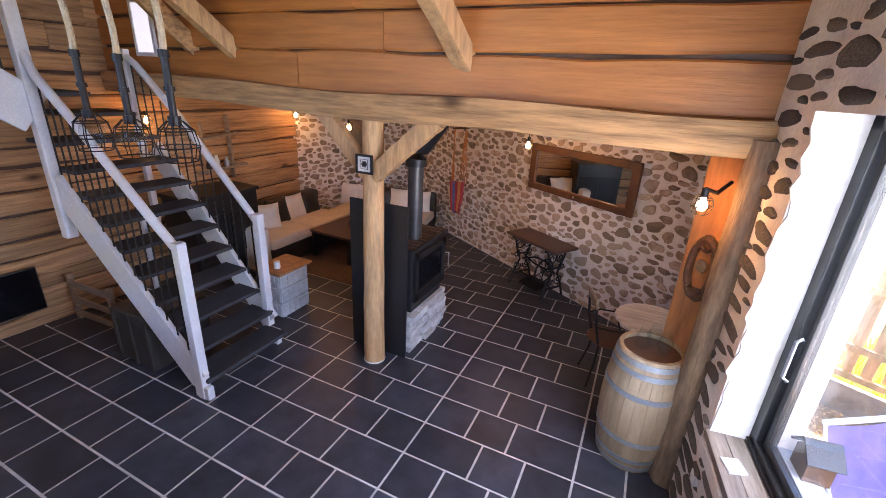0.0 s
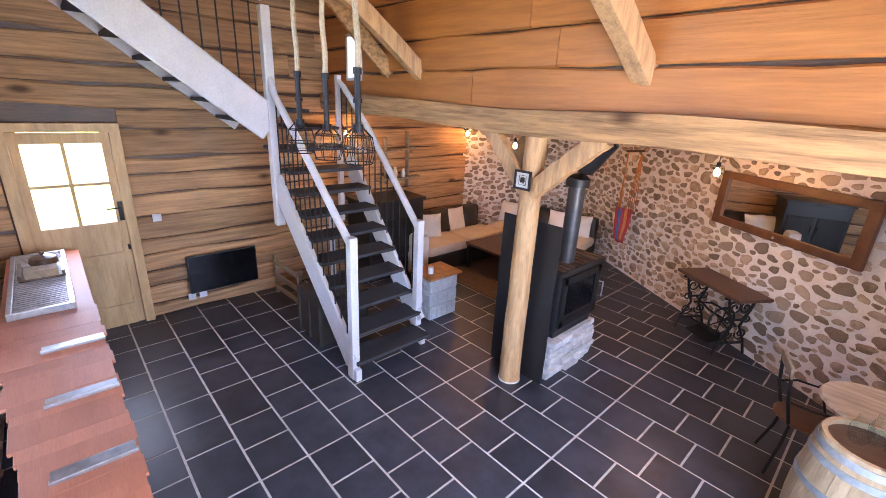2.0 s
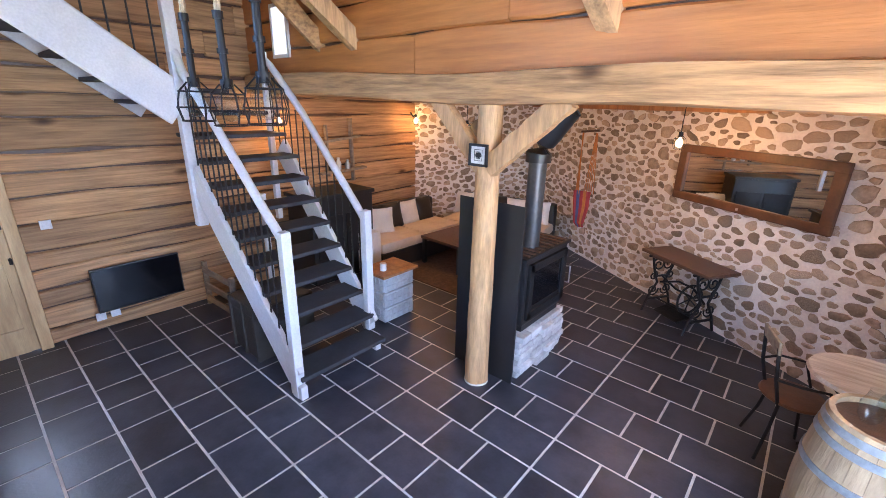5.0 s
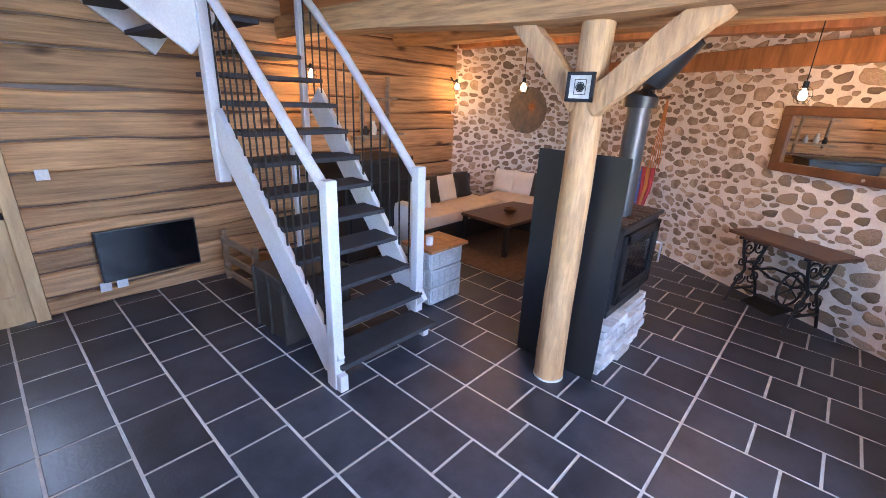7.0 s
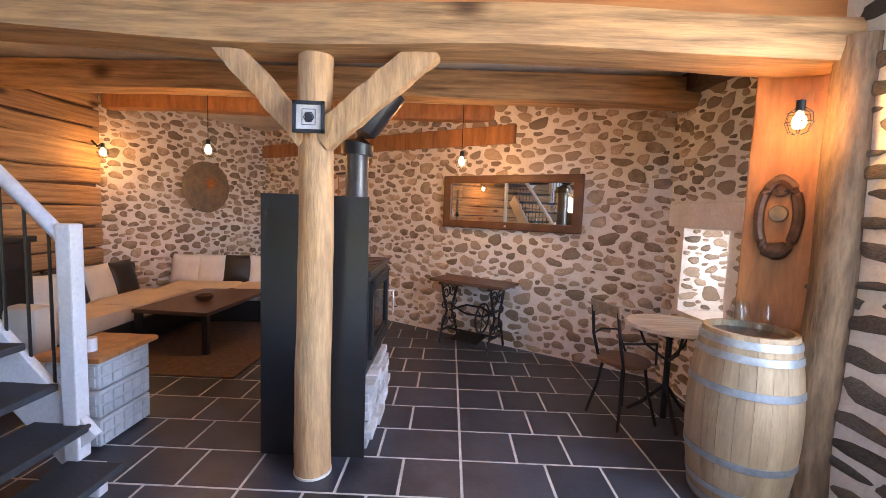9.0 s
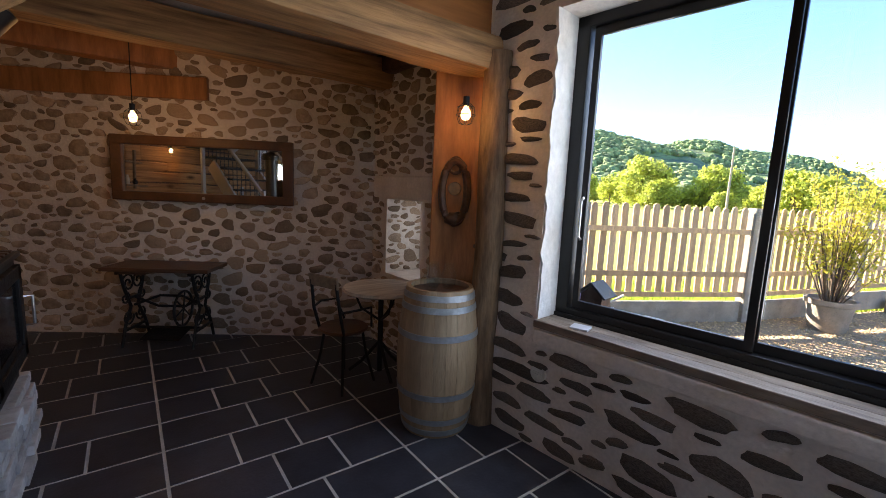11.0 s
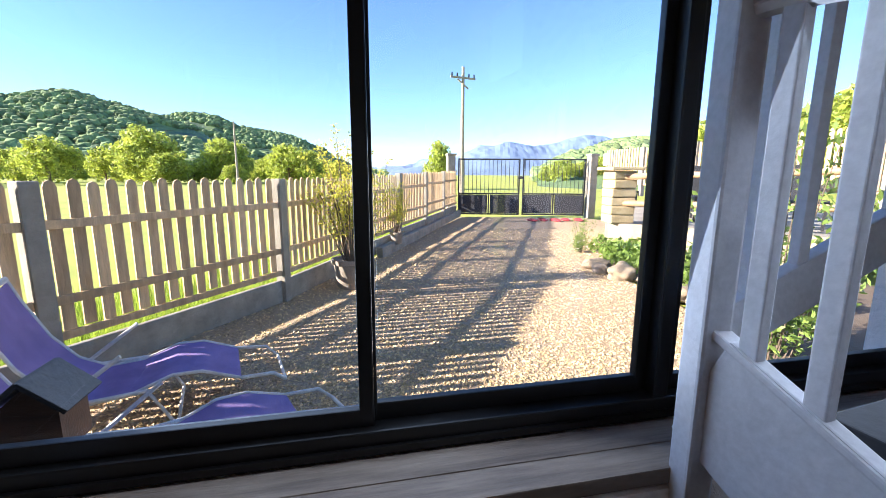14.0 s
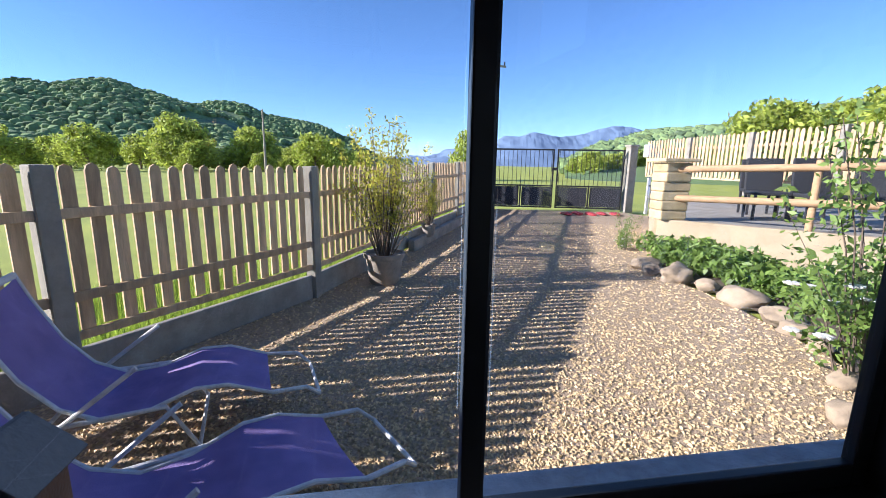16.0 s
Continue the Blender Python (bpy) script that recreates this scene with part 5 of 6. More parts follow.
b.done("dial", M_COPPER, orn, m=pose(0.0, 0, 0.02, 0, -90, 0), smooth=True)

# small loft window above the stair
lw = empty("window_3", pose(-4.62, BEAM_Y + 0.055, 2.92), "small bright loft window with a white frame", "window")
tagged(lw, kind="structure")
b = Build()
for s in (-1, 1):
    b.box((0.035, 0.03, 0.50), (s * 0.14, 0, 0), bevel=0.004)
    b.box((0.25, 0.03, 0.035), (0, 0, s * 0.232), bevel=0.004)
b.done("frame", M_WHITE, lw)
b = Build()
b.box((0.25, 0.01, 0.43))
b.done("pane", M_DAY, lw)

# ---- outdoors ----


def ground_sheet():
    b = Build()
    bmesh.ops.create_grid(b.bm, x_segments=2, y_segments=2, size=1500)
    return b.done("ground", M_GRASS, m=pose(0, 0, -0.06), label="green meadow reaching to the hills", kind="structure")


ground_sheet()
FA, FB, FC, GL, GR = (0.98, 5.02), (2.97, 3.95), (5.0, 2.88), (15.2, -0.55), (14.5, -5.1)
g = Build()
outline = [(0.9, 5.2), FA, FB, FC, GL, GR, (12.5, -6.0), (7.6, -2.5), (6.3, -1.75), (4.9, -1.85), (3.4, -1.7), (2.4, -1.2), (1.15, -1.2)]
g.bm.faces.new([g.bm.verts.new((x, y, 0)) for x, y in outline])
yard = g.done("gravel_yard", M_GRAVELG, label="yard of fine pale tan gravel", kind="structure")


def inside(x, y):
    c = False
    j = len(outline) - 1
    for i in range(len(outline)):
        xi, yi = outline[i]
        xj, yj = outline[j]
        if (yi > y) != (yj > y) and x < (xj - xi) * (y - yi) / (yj - yi) + xi:
            c = not c
        j = i
    return c


r = np.random.RandomState(3)
verts, faces = [], []
base = np.array([(1, 0, 0), (-0.5, 0.87, 0), (-0.5, -0.87, 0), (0.25, 0.25, 0.7), (-0.3, -0.1, 0.75)])
tri = [(0, 1, 3), (1, 4, 3), (1, 2, 4), (2, 0, 4), (0, 3, 4)]
n = 0
while n < 48000:
    d = 1.1 + 10.5 * r.rand() ** 1.9
    a = r.uniform(-1.25, 1.25)
    x, y = 0.6 + d * math.cos(a), 1.4 + d * math.sin(a)
    if x < 1.15 or not inside(x, y):
        continue
    s = r.uniform(0.007, 0.017) * (1 + 0.05 * d)
    q = r.uniform(0, 6.28)
    ca, sa = math.cos(q), math.sin(q)
    p = base * (s * r.uniform(0.7, 1.3), s * r.uniform(0.7, 1.2), s * r.uniform(0.6, 1.1))
    k = len(verts)
    verts += [(x + u * ca - v * sa, y + u * sa + v * ca, w + 0.001) for u, v, w in p]
    faces += [tuple(k + t for t in f) for f in tri]
    n += 1
me = bpy.data.meshes.new("pebbles")
me.from_pydata(verts, [], faces)
me.materials.append(M_PEBBLE)
peb = new("pebbles", me)
peb.parent = yard
tagged(peb, kind="stuff")

# picket fence


def picket_mesh(h):
    b = Build()
    w = 0.041
    b.prism([(-w, 0), (w, 0), (w, h - 0.05), (w * 0.7, h - 0.015), (0, h), (-w * 0.7, h - 0.015), (-w, h - 0.05)], 0.018)
    bmesh.ops.recalc_face_normals(b.bm, faces=b.bm.faces)
    me = bpy.data.meshes.new("picket")
    b.bm.to_mesh(me)
    b.bm.free()
    me.materials.append(M_PICKET)
    return me


PICKET = picket_mesh(1.08)


def fence_panel(a, b_, z, label, base=True):
    m = line_pose(a, b_, z)
    length = math.hypot(b_[0] - a[0], b_[1] - a[1])
    e = empty("fence_panel", m, label, "fence", "picket fence panels")
    bb = Build()
    bb.box((0.12, 0.12, 1.46), (0, 0, 0.73), bevel=0.012)
    bb.done("post", M_CONC, e)
    if base:
        bb = Build()
        bb.box((length - 0.12, 0.05, 0.27), (length / 2, 0, 0.135), bevel=0.008)
        bb.done("base_board", M_CONC, e)
    for zz in (0.46, 0.62, 1.16):
        bb = Build()
        bb.box((length - 0.12, 0.03, 0.065), (length / 2, -0.02, zz), (0, 0, 0), bevel=0.005)
        if zz != 0.46:
            bb.done("rail", M_PICKET, e)
        else:
            bb.bm.free()
    bb = Build()
    bb.box((length - 0.12, 0.03, 0.06), (length / 2, -0.02, 0.36), bevel=0.005)
    bb.done("rail", M_PICKET, e)
    n = int((length - 0.2) / 0.124)
    for k in range(n):
        share("picket", PICKET, pose(0.14 + (length - 0.28) * k / (n - 1), 0.012, 0.385 + 0.012 * math.sin(k * 2.3), 0, 0.5 * math.sin(k * 1.7), 0), e)
    return e


FL = "weathered wooden picket fence panel between concrete posts"
fence_panel(FA, FB, 0, FL)
fence_panel(FB, FC, 0, FL)
for k in range(5):
    p, q = Vector(FC).lerp(Vector(GL), k / 5), Vector(FC).lerp(Vector(GL), (k + 1) / 5)
    fence_panel(tuple(p), tuple(q), 0.04 * k, FL)
kb = Build()
line_box(kb, (7.6, 1.86, 0.09), (14.9, -0.62, 0.16), 0.12, 0.22, 0.02)
kb.done("kerb", M_CONC, label="pale concrete kerb along the fence", kind="structure")
for k in range(4):
    p, q = Vector((14.2, -5.6)).lerp(Vector((6.0, -6.3)), k / 4), Vector((14.2, -5.6)).lerp(Vector((6.0, -6.3)), (k + 1) / 4)
    fence_panel(tuple(q), tuple(p), 0.90, "weathered wooden picket fence panel behind the terrace", False)

# gate
gate = empty("gate", line_pose(GL, GR), "double steel gate with black lower panels", "gate")
glen = math.hypot(GR[0] - GL[0], GR[1] - GL[1])
for k in range(2):
    x0, x1 = 0.06 + k * glen / 2, (k + 1) * glen / 2 - 0.04
    b = Build()
    for z in (0.12, 0.85, 2.06):
        b.box((x1 - x0, 0.05, 0.05), ((x0 + x1) / 2, 0, z))
    for x in (x0 + 0.025, (x0 + x1) / 2, x1 - 0.025):
        b.box((0.05, 0.052, 0.78 if x == (x0 + x1) / 2 else 1.98), (x, 0, 0.49 if x == (x0 + x1) / 2 else 1.09))
    b.done("leaf_frame", M_BLACK, gate)
    for s in (0, 1):
        w = (x1 - x0) / 2
        b = Build()
        b.box((w - 0.1, 0.02, 0.66), (x0 + w * (s + 0.5), 0, 0.485), bevel=0.005)
        b.done("panel", M_TREAD, gate)
    for j in range(15):
        b = Build()
        x = x0 + 0.08 + (x1 - x0 - 0.16) * j / 14
        b.tube([(x, 0, 0.87), (x, 0, 2.05)], 0.009, 5)
        b.done("bar", M_BLACK, gate)
b = Build()
b.box((0.2, 0.09, 0.1), (glen / 2, 0, 1.42), bevel=0.01)
b.done("lock", M_BLACK, gate)
for p in (GL, GR):
    b = Build()
    b.box((0.28, 0.28, 2.2), (0, 0, 1.1), bevel=0.02).box((0.34, 0.34, 0.07), (0, 0, 2.22), bevel=0.015)
    b.done("gate_post", M_CONC, m=pose(p[0] + 0.05, p[1] + (0.2 if p is GL else -0.2), 0, 0, 0, 8), label="square concrete post beside the gate", category="post", group="gate posts")
b = Build()
b.box((0.3, 0.42, 0.4), (0, 0, 2.05), bevel=0.02).box((0.08, 0.08, 1.9), (0, 0, 0.95))
b.done("letter_box", M_WHITE, m=pose(14.1, -5.75, 0), label="white metal letter box on a stand", category="letter box")
bn = empty("wheeled_bin", pose(12.4, -5.35, 0, 0, 0, 15), "dark grey wheeled bin by the gate", "bin")
b = Build()
b.prism([(-0.24, 0.06), (0.24, 0.06), (0.30, 0.98), (-0.30, 0.98)], 0.55)
b.done("body", M_TREAD, bn)
b = Build()
b.box((0.66, 0.62, 0.06), (0, 0, 1.01), (0, 4, 0), bevel=0.02)
b.done("lid", M_BLACK, bn)
b = Build()
b.tube([(-0.28, 0.2, 0.08), (-0.28, -0.2, 0.08)], 0.08, 14)
b.done("wheel", M_BLACK, bn)
b = Build()
for k in range(5):
    b.blob((0.35, 0.14, 0.05), (13.6 + 0.1 * (k % 2), -2.9 - 0.4 * k, 0.04), 0.4, 2, k)
b.done("tarpaulin", M_RED, smooth=True, label="crumpled reddish sheet lying before the gate", category="sheet")

# utility poles


def pole(x, y, h, label, cross=True):
    e = empty("utility_pole", pose(x, y, 0), label, "pole", "utility poles")
    b = Build()
    b.tube([(0, 0, -0.2), (0, 0, h)], 0.16, 10, 0.10)
    b.done("mast", M_POT, e, smooth=True)
    if cross:
        b = Build()
        b.box((0.10, 1.9, 0.12), (0, 0, h - 0.7), (0, 0, 20)).box((0.08, 1.0, 0.08), (0, 0, h - 1.1), (35, 0, 20))
        b.done("crossarm", M_POT, e)
        for k in (-0.85, -0.45, 0.45, 0.85):
            b = Build()
            b.tube([(-k * 0.34, k * 0.94, h - 0.64), (-k * 0.34, k * 0.94, h - 0.42)], 0.05, 8)
            b.done("insulator", M_IRON, e)


pole(30.0, -2.9, 8.7, "concrete utility pole with a crossarm")
pole(54.0, 20.9, 7.6, "thin far utility pole above the trees", False)
b = Build()
for k in (0.0, 0.5):
    b.tube([(54.0, 20.9, 7.3 - k), (53.0, 34.0, 6.5 - k), (51.0, 50.0, 6.6 - k), (46.0, 80.0, 7.4 - k)], 0.012, 4)
b.done("cables", M_IRON, label="thin dark power cables strung from the far pole", category="cable")

# plants


def leaf_cloud(name, parent, mat, centres, per, spread, size, seed, droop=0.3):
    rr = np.random.RandomState(seed)
    vs, fs = [], []
    for c in centres:
        for k in range(per):
            v = rr.normal(size=3)
            v = v / np.linalg.norm(v) * rr.rand() ** 0.4
            p = np.array(c[:3]) + v * spread * c[3]
            u = rr.normal(size=3)
            u /= np.linalg.norm(u)
            w = np.cross(u, rr.normal(size=3))
            w /= np.linalg.norm(w)
            s = size * rr.uniform(0.6, 1.4)
            k0 = len(vs)
            vs += [tuple(p - u * s), tuple(p + w * s * 0.45), tuple(p + u * s), tuple(p - w * s * 0.45)]
            fs += [(k0, k0 + 1, k0 + 2), (k0, k0 + 2, k0 + 3)]
    me = bpy.data.meshes.new(name)
    me.from_pydata(vs, [], fs)
    me.materials.append(mat)
    ob = new(name, me)
    ob.parent = parent
    return tagged(ob, kind="stuff")


def tree(x, y, h, wdt, seed, mat, label, group="far meadow trees"):
    e = empty("tree", pose(x, y, -0.1), label, "tree", group)
    rr = random.Random(seed)
    b = Build()
    b.tube([(0, 0, 0), (0.1, 0, h * 0.25), (0.0, 0.1, h * 0.55)], h * 0.035, 8, h * 0.012)
    cs = []
    for k in range(22):
        a, f = rr.uniform(0, 6.28), rr.uniform(0.15, 1.0)
        rad = wdt * (0.2 + 0.8 * math.sin(math.pi * min(1, f * 0.85 + 0.1))) * rr.uniform(0.3, 0.9)
        c = (rad * math.cos(a), rad * math.sin(a), h * (0.12 + 0.80 * f))
        if k < 9:
            b.tube([(0, 0, h * 0.2 * f + h * 0.15), tuple(0.6 * t for t in c[:2]) + (c[2] * 0.8,), c], h * 0.012, 5, h * 0.004)
        cs.append((*c, rr.uniform(0.7, 1.25)))
    b.done("trunk", M_BARK, e)
    leaf_cloud("crown", e, mat, cs, 150, wdt * 0.36, wdt * 0.075, seed)
    return e


t0 = tree(70, 40, 8.0, 5.0, 1, M_LEAF, "bright green spring tree at the meadow's edge")
t1 = tree(74, 30, 6.5, 4.6, 2, M_LEAF, "bright green spring tree at the meadow's edge")
rr = random.Random(8)
for k in range(26):
    az = radians(52 - k * 1.75 + rr.uniform(-0.6, 0.6))
    d = rr.uniform(68, 100)
    sc = rr.uniform(0.42, 0.78)
    src = t0 if k % 2 else t1
    o = copy_thing(src, pose(d * math.cos(az), 1.5 + d * math.sin(az), -0.1, 0, 0, rr.uniform(0, 360)))
    o.scale = (sc, sc, sc * rr.uniform(0.8, 1.1))
o = copy_thing(t1, pose(46.0, -2.6, -0.1))
o.scale = (0.42, 0.42, 0.72)
for k in range(34):
    az = radians(-20 - k * 1.1 + rr.uniform(-0.5, 0.5))
    d = rr.uniform(62, 82) - k * 0.5
    sc = rr.uniform(0.34, 0.5) if k < 17 else rr.uniform(0.7, 1.0)
    o = copy_thing(t0 if k % 2 else t1, pose(d * math.cos(az), 1.5 + d * math.sin(az), 0.3 + k * 0.05, 0, 0, rr.uniform(0, 360)))
    o.scale = (sc, sc, sc)


def ridge(name, r0, r1, az0, az1, prof, mat, seed, label, bumps, seg=(220, 26), woods=0, crown=4.0):
    """A hillside between two distances; prof gives the ridge's angle of height by bearing."""
    b = Build()
    grid = []
    for i in range(seg[0] + 1):
        az = az0 + (az1 - az0) * i / seg[0]
        top = r1 * math.tan(radians(prof(az)))
        col = []
        for j in range(seg[1] + 1):
            f = j / seg[1]
            d = r0 + (r1 - r0) * f
            z = top * (f * f * (3 - 2 * f)) + bumps * f * noise.fractal(Vector((d * 0.02 * 60 / r0 * 2, az * 0.25, seed)), 0.9, 2.2, 6)
            col.append(b.bm.verts.new((d * math.cos(radians(az)), d * math.sin(radians(az)), z - 0.3)))
        d = r1 * 1.15
        col.append(b.bm.verts.new((d * math.cos(radians(az)), d * math.sin(radians(az)), -5)))
        grid.append(col)
    for a, c in zip(grid, grid[1:]):
        for j in range(seg[1] + 1):
            b.bm.faces.new((a[j], a[j + 1], c[j + 1], c[j]))
    hill = b.done(name, mat, label=label, kind="structure", smooth=False)
    if woods:
        rs = np.random.RandomState(int(seed))
        vs, fs = [], []
        gold = 1.618
        ico = [Vector(v).normalized() for v in ((-1, gold, 0), (1, gold, 0), (-1, -gold, 0), (1, -gold, 0), (0, -1, gold), (0, 1, gold), (0, -1, -gold), (0, 1, -gold), (gold, 0, -1), (gold, 0, 1), (-gold, 0, -1), (-gold, 0, 1))]
        tri_ = ((0, 11, 5), (0, 5, 1), (0, 1, 7), (0, 7, 10), (0, 10, 11), (1, 5, 9), (5, 11, 4), (11, 10, 2), (10, 7, 6), (7, 1, 8), (3, 9, 4), (3, 4, 2), (3, 2, 6), (3, 6, 8), (3, 8, 9), (4, 9, 5), (2, 4, 11), (6, 2, 10), (8, 6, 7), (9, 8, 1))
        me = hill.data
        w = seg[1] + 2
        for k in range(woods):
            i, j = rs.randint(0, seg[0]), rs.randint(2, seg[1])
            p = me.vertices[i * w + j].co.lerp(me.vertices[(i + 1) * w + j].co, rs.rand())
            if noise.noise(Vector((p.x * 0.012, p.y * 0.012, seed))) < -0.22:
                continue
            s = crown * rs.uniform(0.6, 1.3)
            k0 = len(vs)
            vs += [(p.x + v.x * s * rs.uniform(0.7, 1.2), p.y + v.y * s * rs.uniform(0.7, 1.2), p.z + s * 0.5 + v.z * s * rs.uniform(0.7, 1.1)) for v in ico]
            fs += [tuple(k0 + t for t in f) for f in tri_]
        wm = bpy.data.meshes.new("woods")
        wm.from_pydata(vs, [], fs)
        wm.materials.append(M_WOODS)
        wo = new("woods", wm)
        wo.parent = hill
        tagged(wo, kind="stuff")
    return hill


def bell(az, c, w, h):
    return h * math.exp(-((az - c) / w) ** 2)


def skyline(*knots):
    """The height angle by bearing, eased between knots of (bearing, degrees)."""
    def at(a):
        if a <= knots[0][0]:
            return knots[0][1]
        for (a0, h0), (a1, h1) in zip(knots, knots[1:]):
            if a <= a1:
                f = (a - a0) / (a1 - a0)
                return h0 + (h1 - h0) * f * f * (3 - 2 * f)
        return knots[-1][1]
    return at


ridge("backdrop_hill", 150, 420, 4, 100, skyline((8, 0.3), (14, 1.2), (20, 3.0), (25, 5.2), (28, 5.9), (31, 6.7), (34.5, 7.5), (40, 6.8), (47, 5.8), (60, 5.6), (80, 6.0), (100, 4.0)), M_HILL, 3.0, "steep wooded hill behind the meadow", 1.6, (400, 70), 16000, 2.3)
ridge("backdrop_hill_far", 500, 1100, 2, 60, skyline((5, 0.3), (8, 1.4), (10, 3.0), (13, 4.2), (15.5, 4.7), (19, 5.2), (22, 6.0), (24.5, 6.4), (28, 5.6), (36, 4.5), (60, 3.0)), M_HILL, 5.0, "further wooded ridge", 6.0, (220, 40), 9000, 5.0)
ridge("backdrop_mountain", 1400, 2600, -60, 12, lambda a: 0.8 + bell(a, -14, 5, 3.2) + bell(a, -10, 1.5, 0.3) + bell(a, -24, 6, 3.4) + bell(a, -6, 5, 1.2) + bell(a, -45, 14, 4), M_FARHILL, 7.0, "far mountains, painted pale blue for haze", 30.0)
ridge("backdrop_wood", 45, 120, -88, -17, skyline((-88, 7.0), (-60, 7.0), (-46, 6.6), (-40, 6.2), (-37, 5.2), (-28, 4.5), (-22, 3.3), (-17, 1.0)), M_HILL, 9.0, "green wooded slope above the terrace", 0.6, (220, 30), 6000, 1.1)

bush = empty("potted_shrub", pose(5.60, 2.15, 0), "yellow-green flowering shrub in a stoneware pot", "shrub")
b = Build()
b.lathe([(0.0, 0.0), (0.17, 0.0), (0.19, 0.03), (0.235, 0.33), (0.26, 0.34), (0.265, 0.40), (0.235, 0.40), (0.22, 0.36), (0.0, 0.35)], sides=28)
b.done("pot", M_POT, bush, smooth=True)
rr = random.Random(6)
b = Build()
cs = []
for k in range(44):
    a, f = rr.uniform(0, 6.28), rr.uniform(0.2, 1)
    x, y = 0.64 * f * math.cos(a), 0.64 * f * math.sin(a)
    h = 0.36 + rr.uniform(0.75, 1.7) * (1.1 - 0.3 * f)
    b.tube([(x * 0.15, y * 0.15, 0.34), (x * 0.5, y * 0.5, 0.34 + (h - 0.34) * 0.5), (x, y, h)], 0.008, 5, 0.002)
    for t in (0.45, 0.6, 0.75, 0.9, 1.0):
        cs.append((x * t, y * t, 0.34 + (h - 0.34) * t, 1.0))
b.done("stems", M_BARK, bush)
leaf_cloud("leaves", bush, M_LEAFY, cs, 20, 0.085, 0.022, 3)
o = copy_thing(bush, pose(8.3, 1.55, 0.15, 0, 0, 70))
o.scale = (0.55, 0.55, 0.6)

# meadow grass close to the fence
rs = np.random.RandomState(11)
vs, fs = [], []
for k in range(15000):
    t = rs.rand() * 3.4
    if t < 1:
        p = Vector(FA).lerp(Vector(FB), t)
    elif t < 2:
        p = Vector(FB).lerp(Vector(FC), t - 1)
    else:
        p = Vector(FC).lerp(Vector(GL), (t - 2) / 1.4)
    off = 0.12 + 1.8 * rs.rand() ** 1.5
    x, y = p.x + off * 0.45, p.y + off * 0.9
    h, a = rs.uniform(0.08, 0.32), rs.uniform(0, 6.28)
    k0 = len(vs)
    lx, ly = rs.uniform(-0.08, 0.08, 2)
    vs += [(x - 0.008 * math.cos(a), y - 0.008 * math.sin(a), -0.06), (x + 0.008 * math.cos(a), y + 0.008 * math.sin(a), -0.06), (x + lx, y + ly, h)]
    fs.append((k0, k0 + 1, k0 + 2))
me = bpy.data.meshes.new("meadow_grass")
me.from_pydata(vs, [], fs)
me.materials.append(M_BLADE)
tagged(new("meadow_grass", me), "tall green meadow grass behind the fence", "grass", kind="stuff")

# terrace
TA, TB = (7.5, -2.45), (5.2, -5.0)
b = Build()
b.bm.faces.new([b.bm.verts.new((x, y, 0.62)) for x, y in (TA, TB, (4.6, -10), (9, -12), (14.2, -5.7), (11.5, -4.6))])
b.done("terrace", M_CONC, label="raised concrete terrace", kind="structure")
b = Build()
line_box(b, (TA[0], TA[1], 0.33), (TB[0], TB[1], 0.33), 0.14, 0.62, 0.012)
line_box(b, (TA[0], TA[1], 0.33), (11.5, -4.55, 0.33), 0.14, 0.62, 0.012)
b.done("terrace_wall", M_PALEWALL, label="pale rendered retaining wall of the terrace", kind="structure")
pl = empty("stone_pillar", pose(TA[0] + 0.02, TA[1] - 0.15, 0.64), "pillar of rough yellow sandstone blocks", "pillar")
rr = random.Random(3)
for k in range(6):
    b = Build()
    b.box((0.44 + rr.uniform(-0.03, 0.03), 0.44 + rr.uniform(-0.03, 0.03), 0.155), (0, 0, 0.08 + k * 0.16), (0, 0, rr.uniform(-4, 4)), bevel=0.025)
    b.done("block", M_YSTONE, pl)
b = Build()
b.box((0.62, 0.62, 0.06), (0, 0, 1.0), bevel=0.015)
b.done("capstone", M_YSTONE, pl)
fr_ = empty("log_railing", line_pose(TA, TB, 0.64), "railing of two thick round rails on the terrace", "railing")
for z, z2 in ((0.37, 0.43), (0.85, 0.96)):
    b = Build()
    b.tube([(0.1, 0, z), (3.4, 0, z2)], 0.055, 12)
    b.done("rail", M_RAIL, fr_, smooth=True)
for x in (2.0, 3.3):
    b = Build()
    b.tube([(x, 0.04, 0), (x, 0.04, 1.02)], 0.05, 10)
    b.done("upright", M_RAIL, fr_, smooth=True)


def rattan_chair(m):
    e = empty("rattan_chair", m, "dark woven rattan garden chair on the terrace", "chair", "chairs on the terrace")
    b = Build()
    b.box((0.5, 0.5, 0.06), (0, 0, 0.43), bevel=0.02)
    b.done("seat", M_RATTAN, e)
    b = Build()
    b.box((0.05, 0.52, 0.55), (-0.24, 0, 0.72), (0, -8, 0), bevel=0.02)
    b.done("backrest", M_RATTAN, e)
    for sx in (-1, 1):
        for sy in (-1, 1):
            b = Build()
            b.box((0.035, 0.035, 0.42), (sx * 0.21, sy * 0.22, 0.21))
            b.done("leg", M_RATTAN, e)
    return e


c0 = rattan_chair(pose(7.75, -4.55, 0.625, 0, 0, 160))
c0.scale = (1.12, 1.15, 1.1)
for x, y, q in ((7.15, -4.95, 165), (6.5, -5.35, 150), (8.6, -5.1, 160)):
    o = copy_thing(c0, pose(x, y, 0.625, 0, 0, q))
    o.scale = (1.12, 1.15, 1.1)

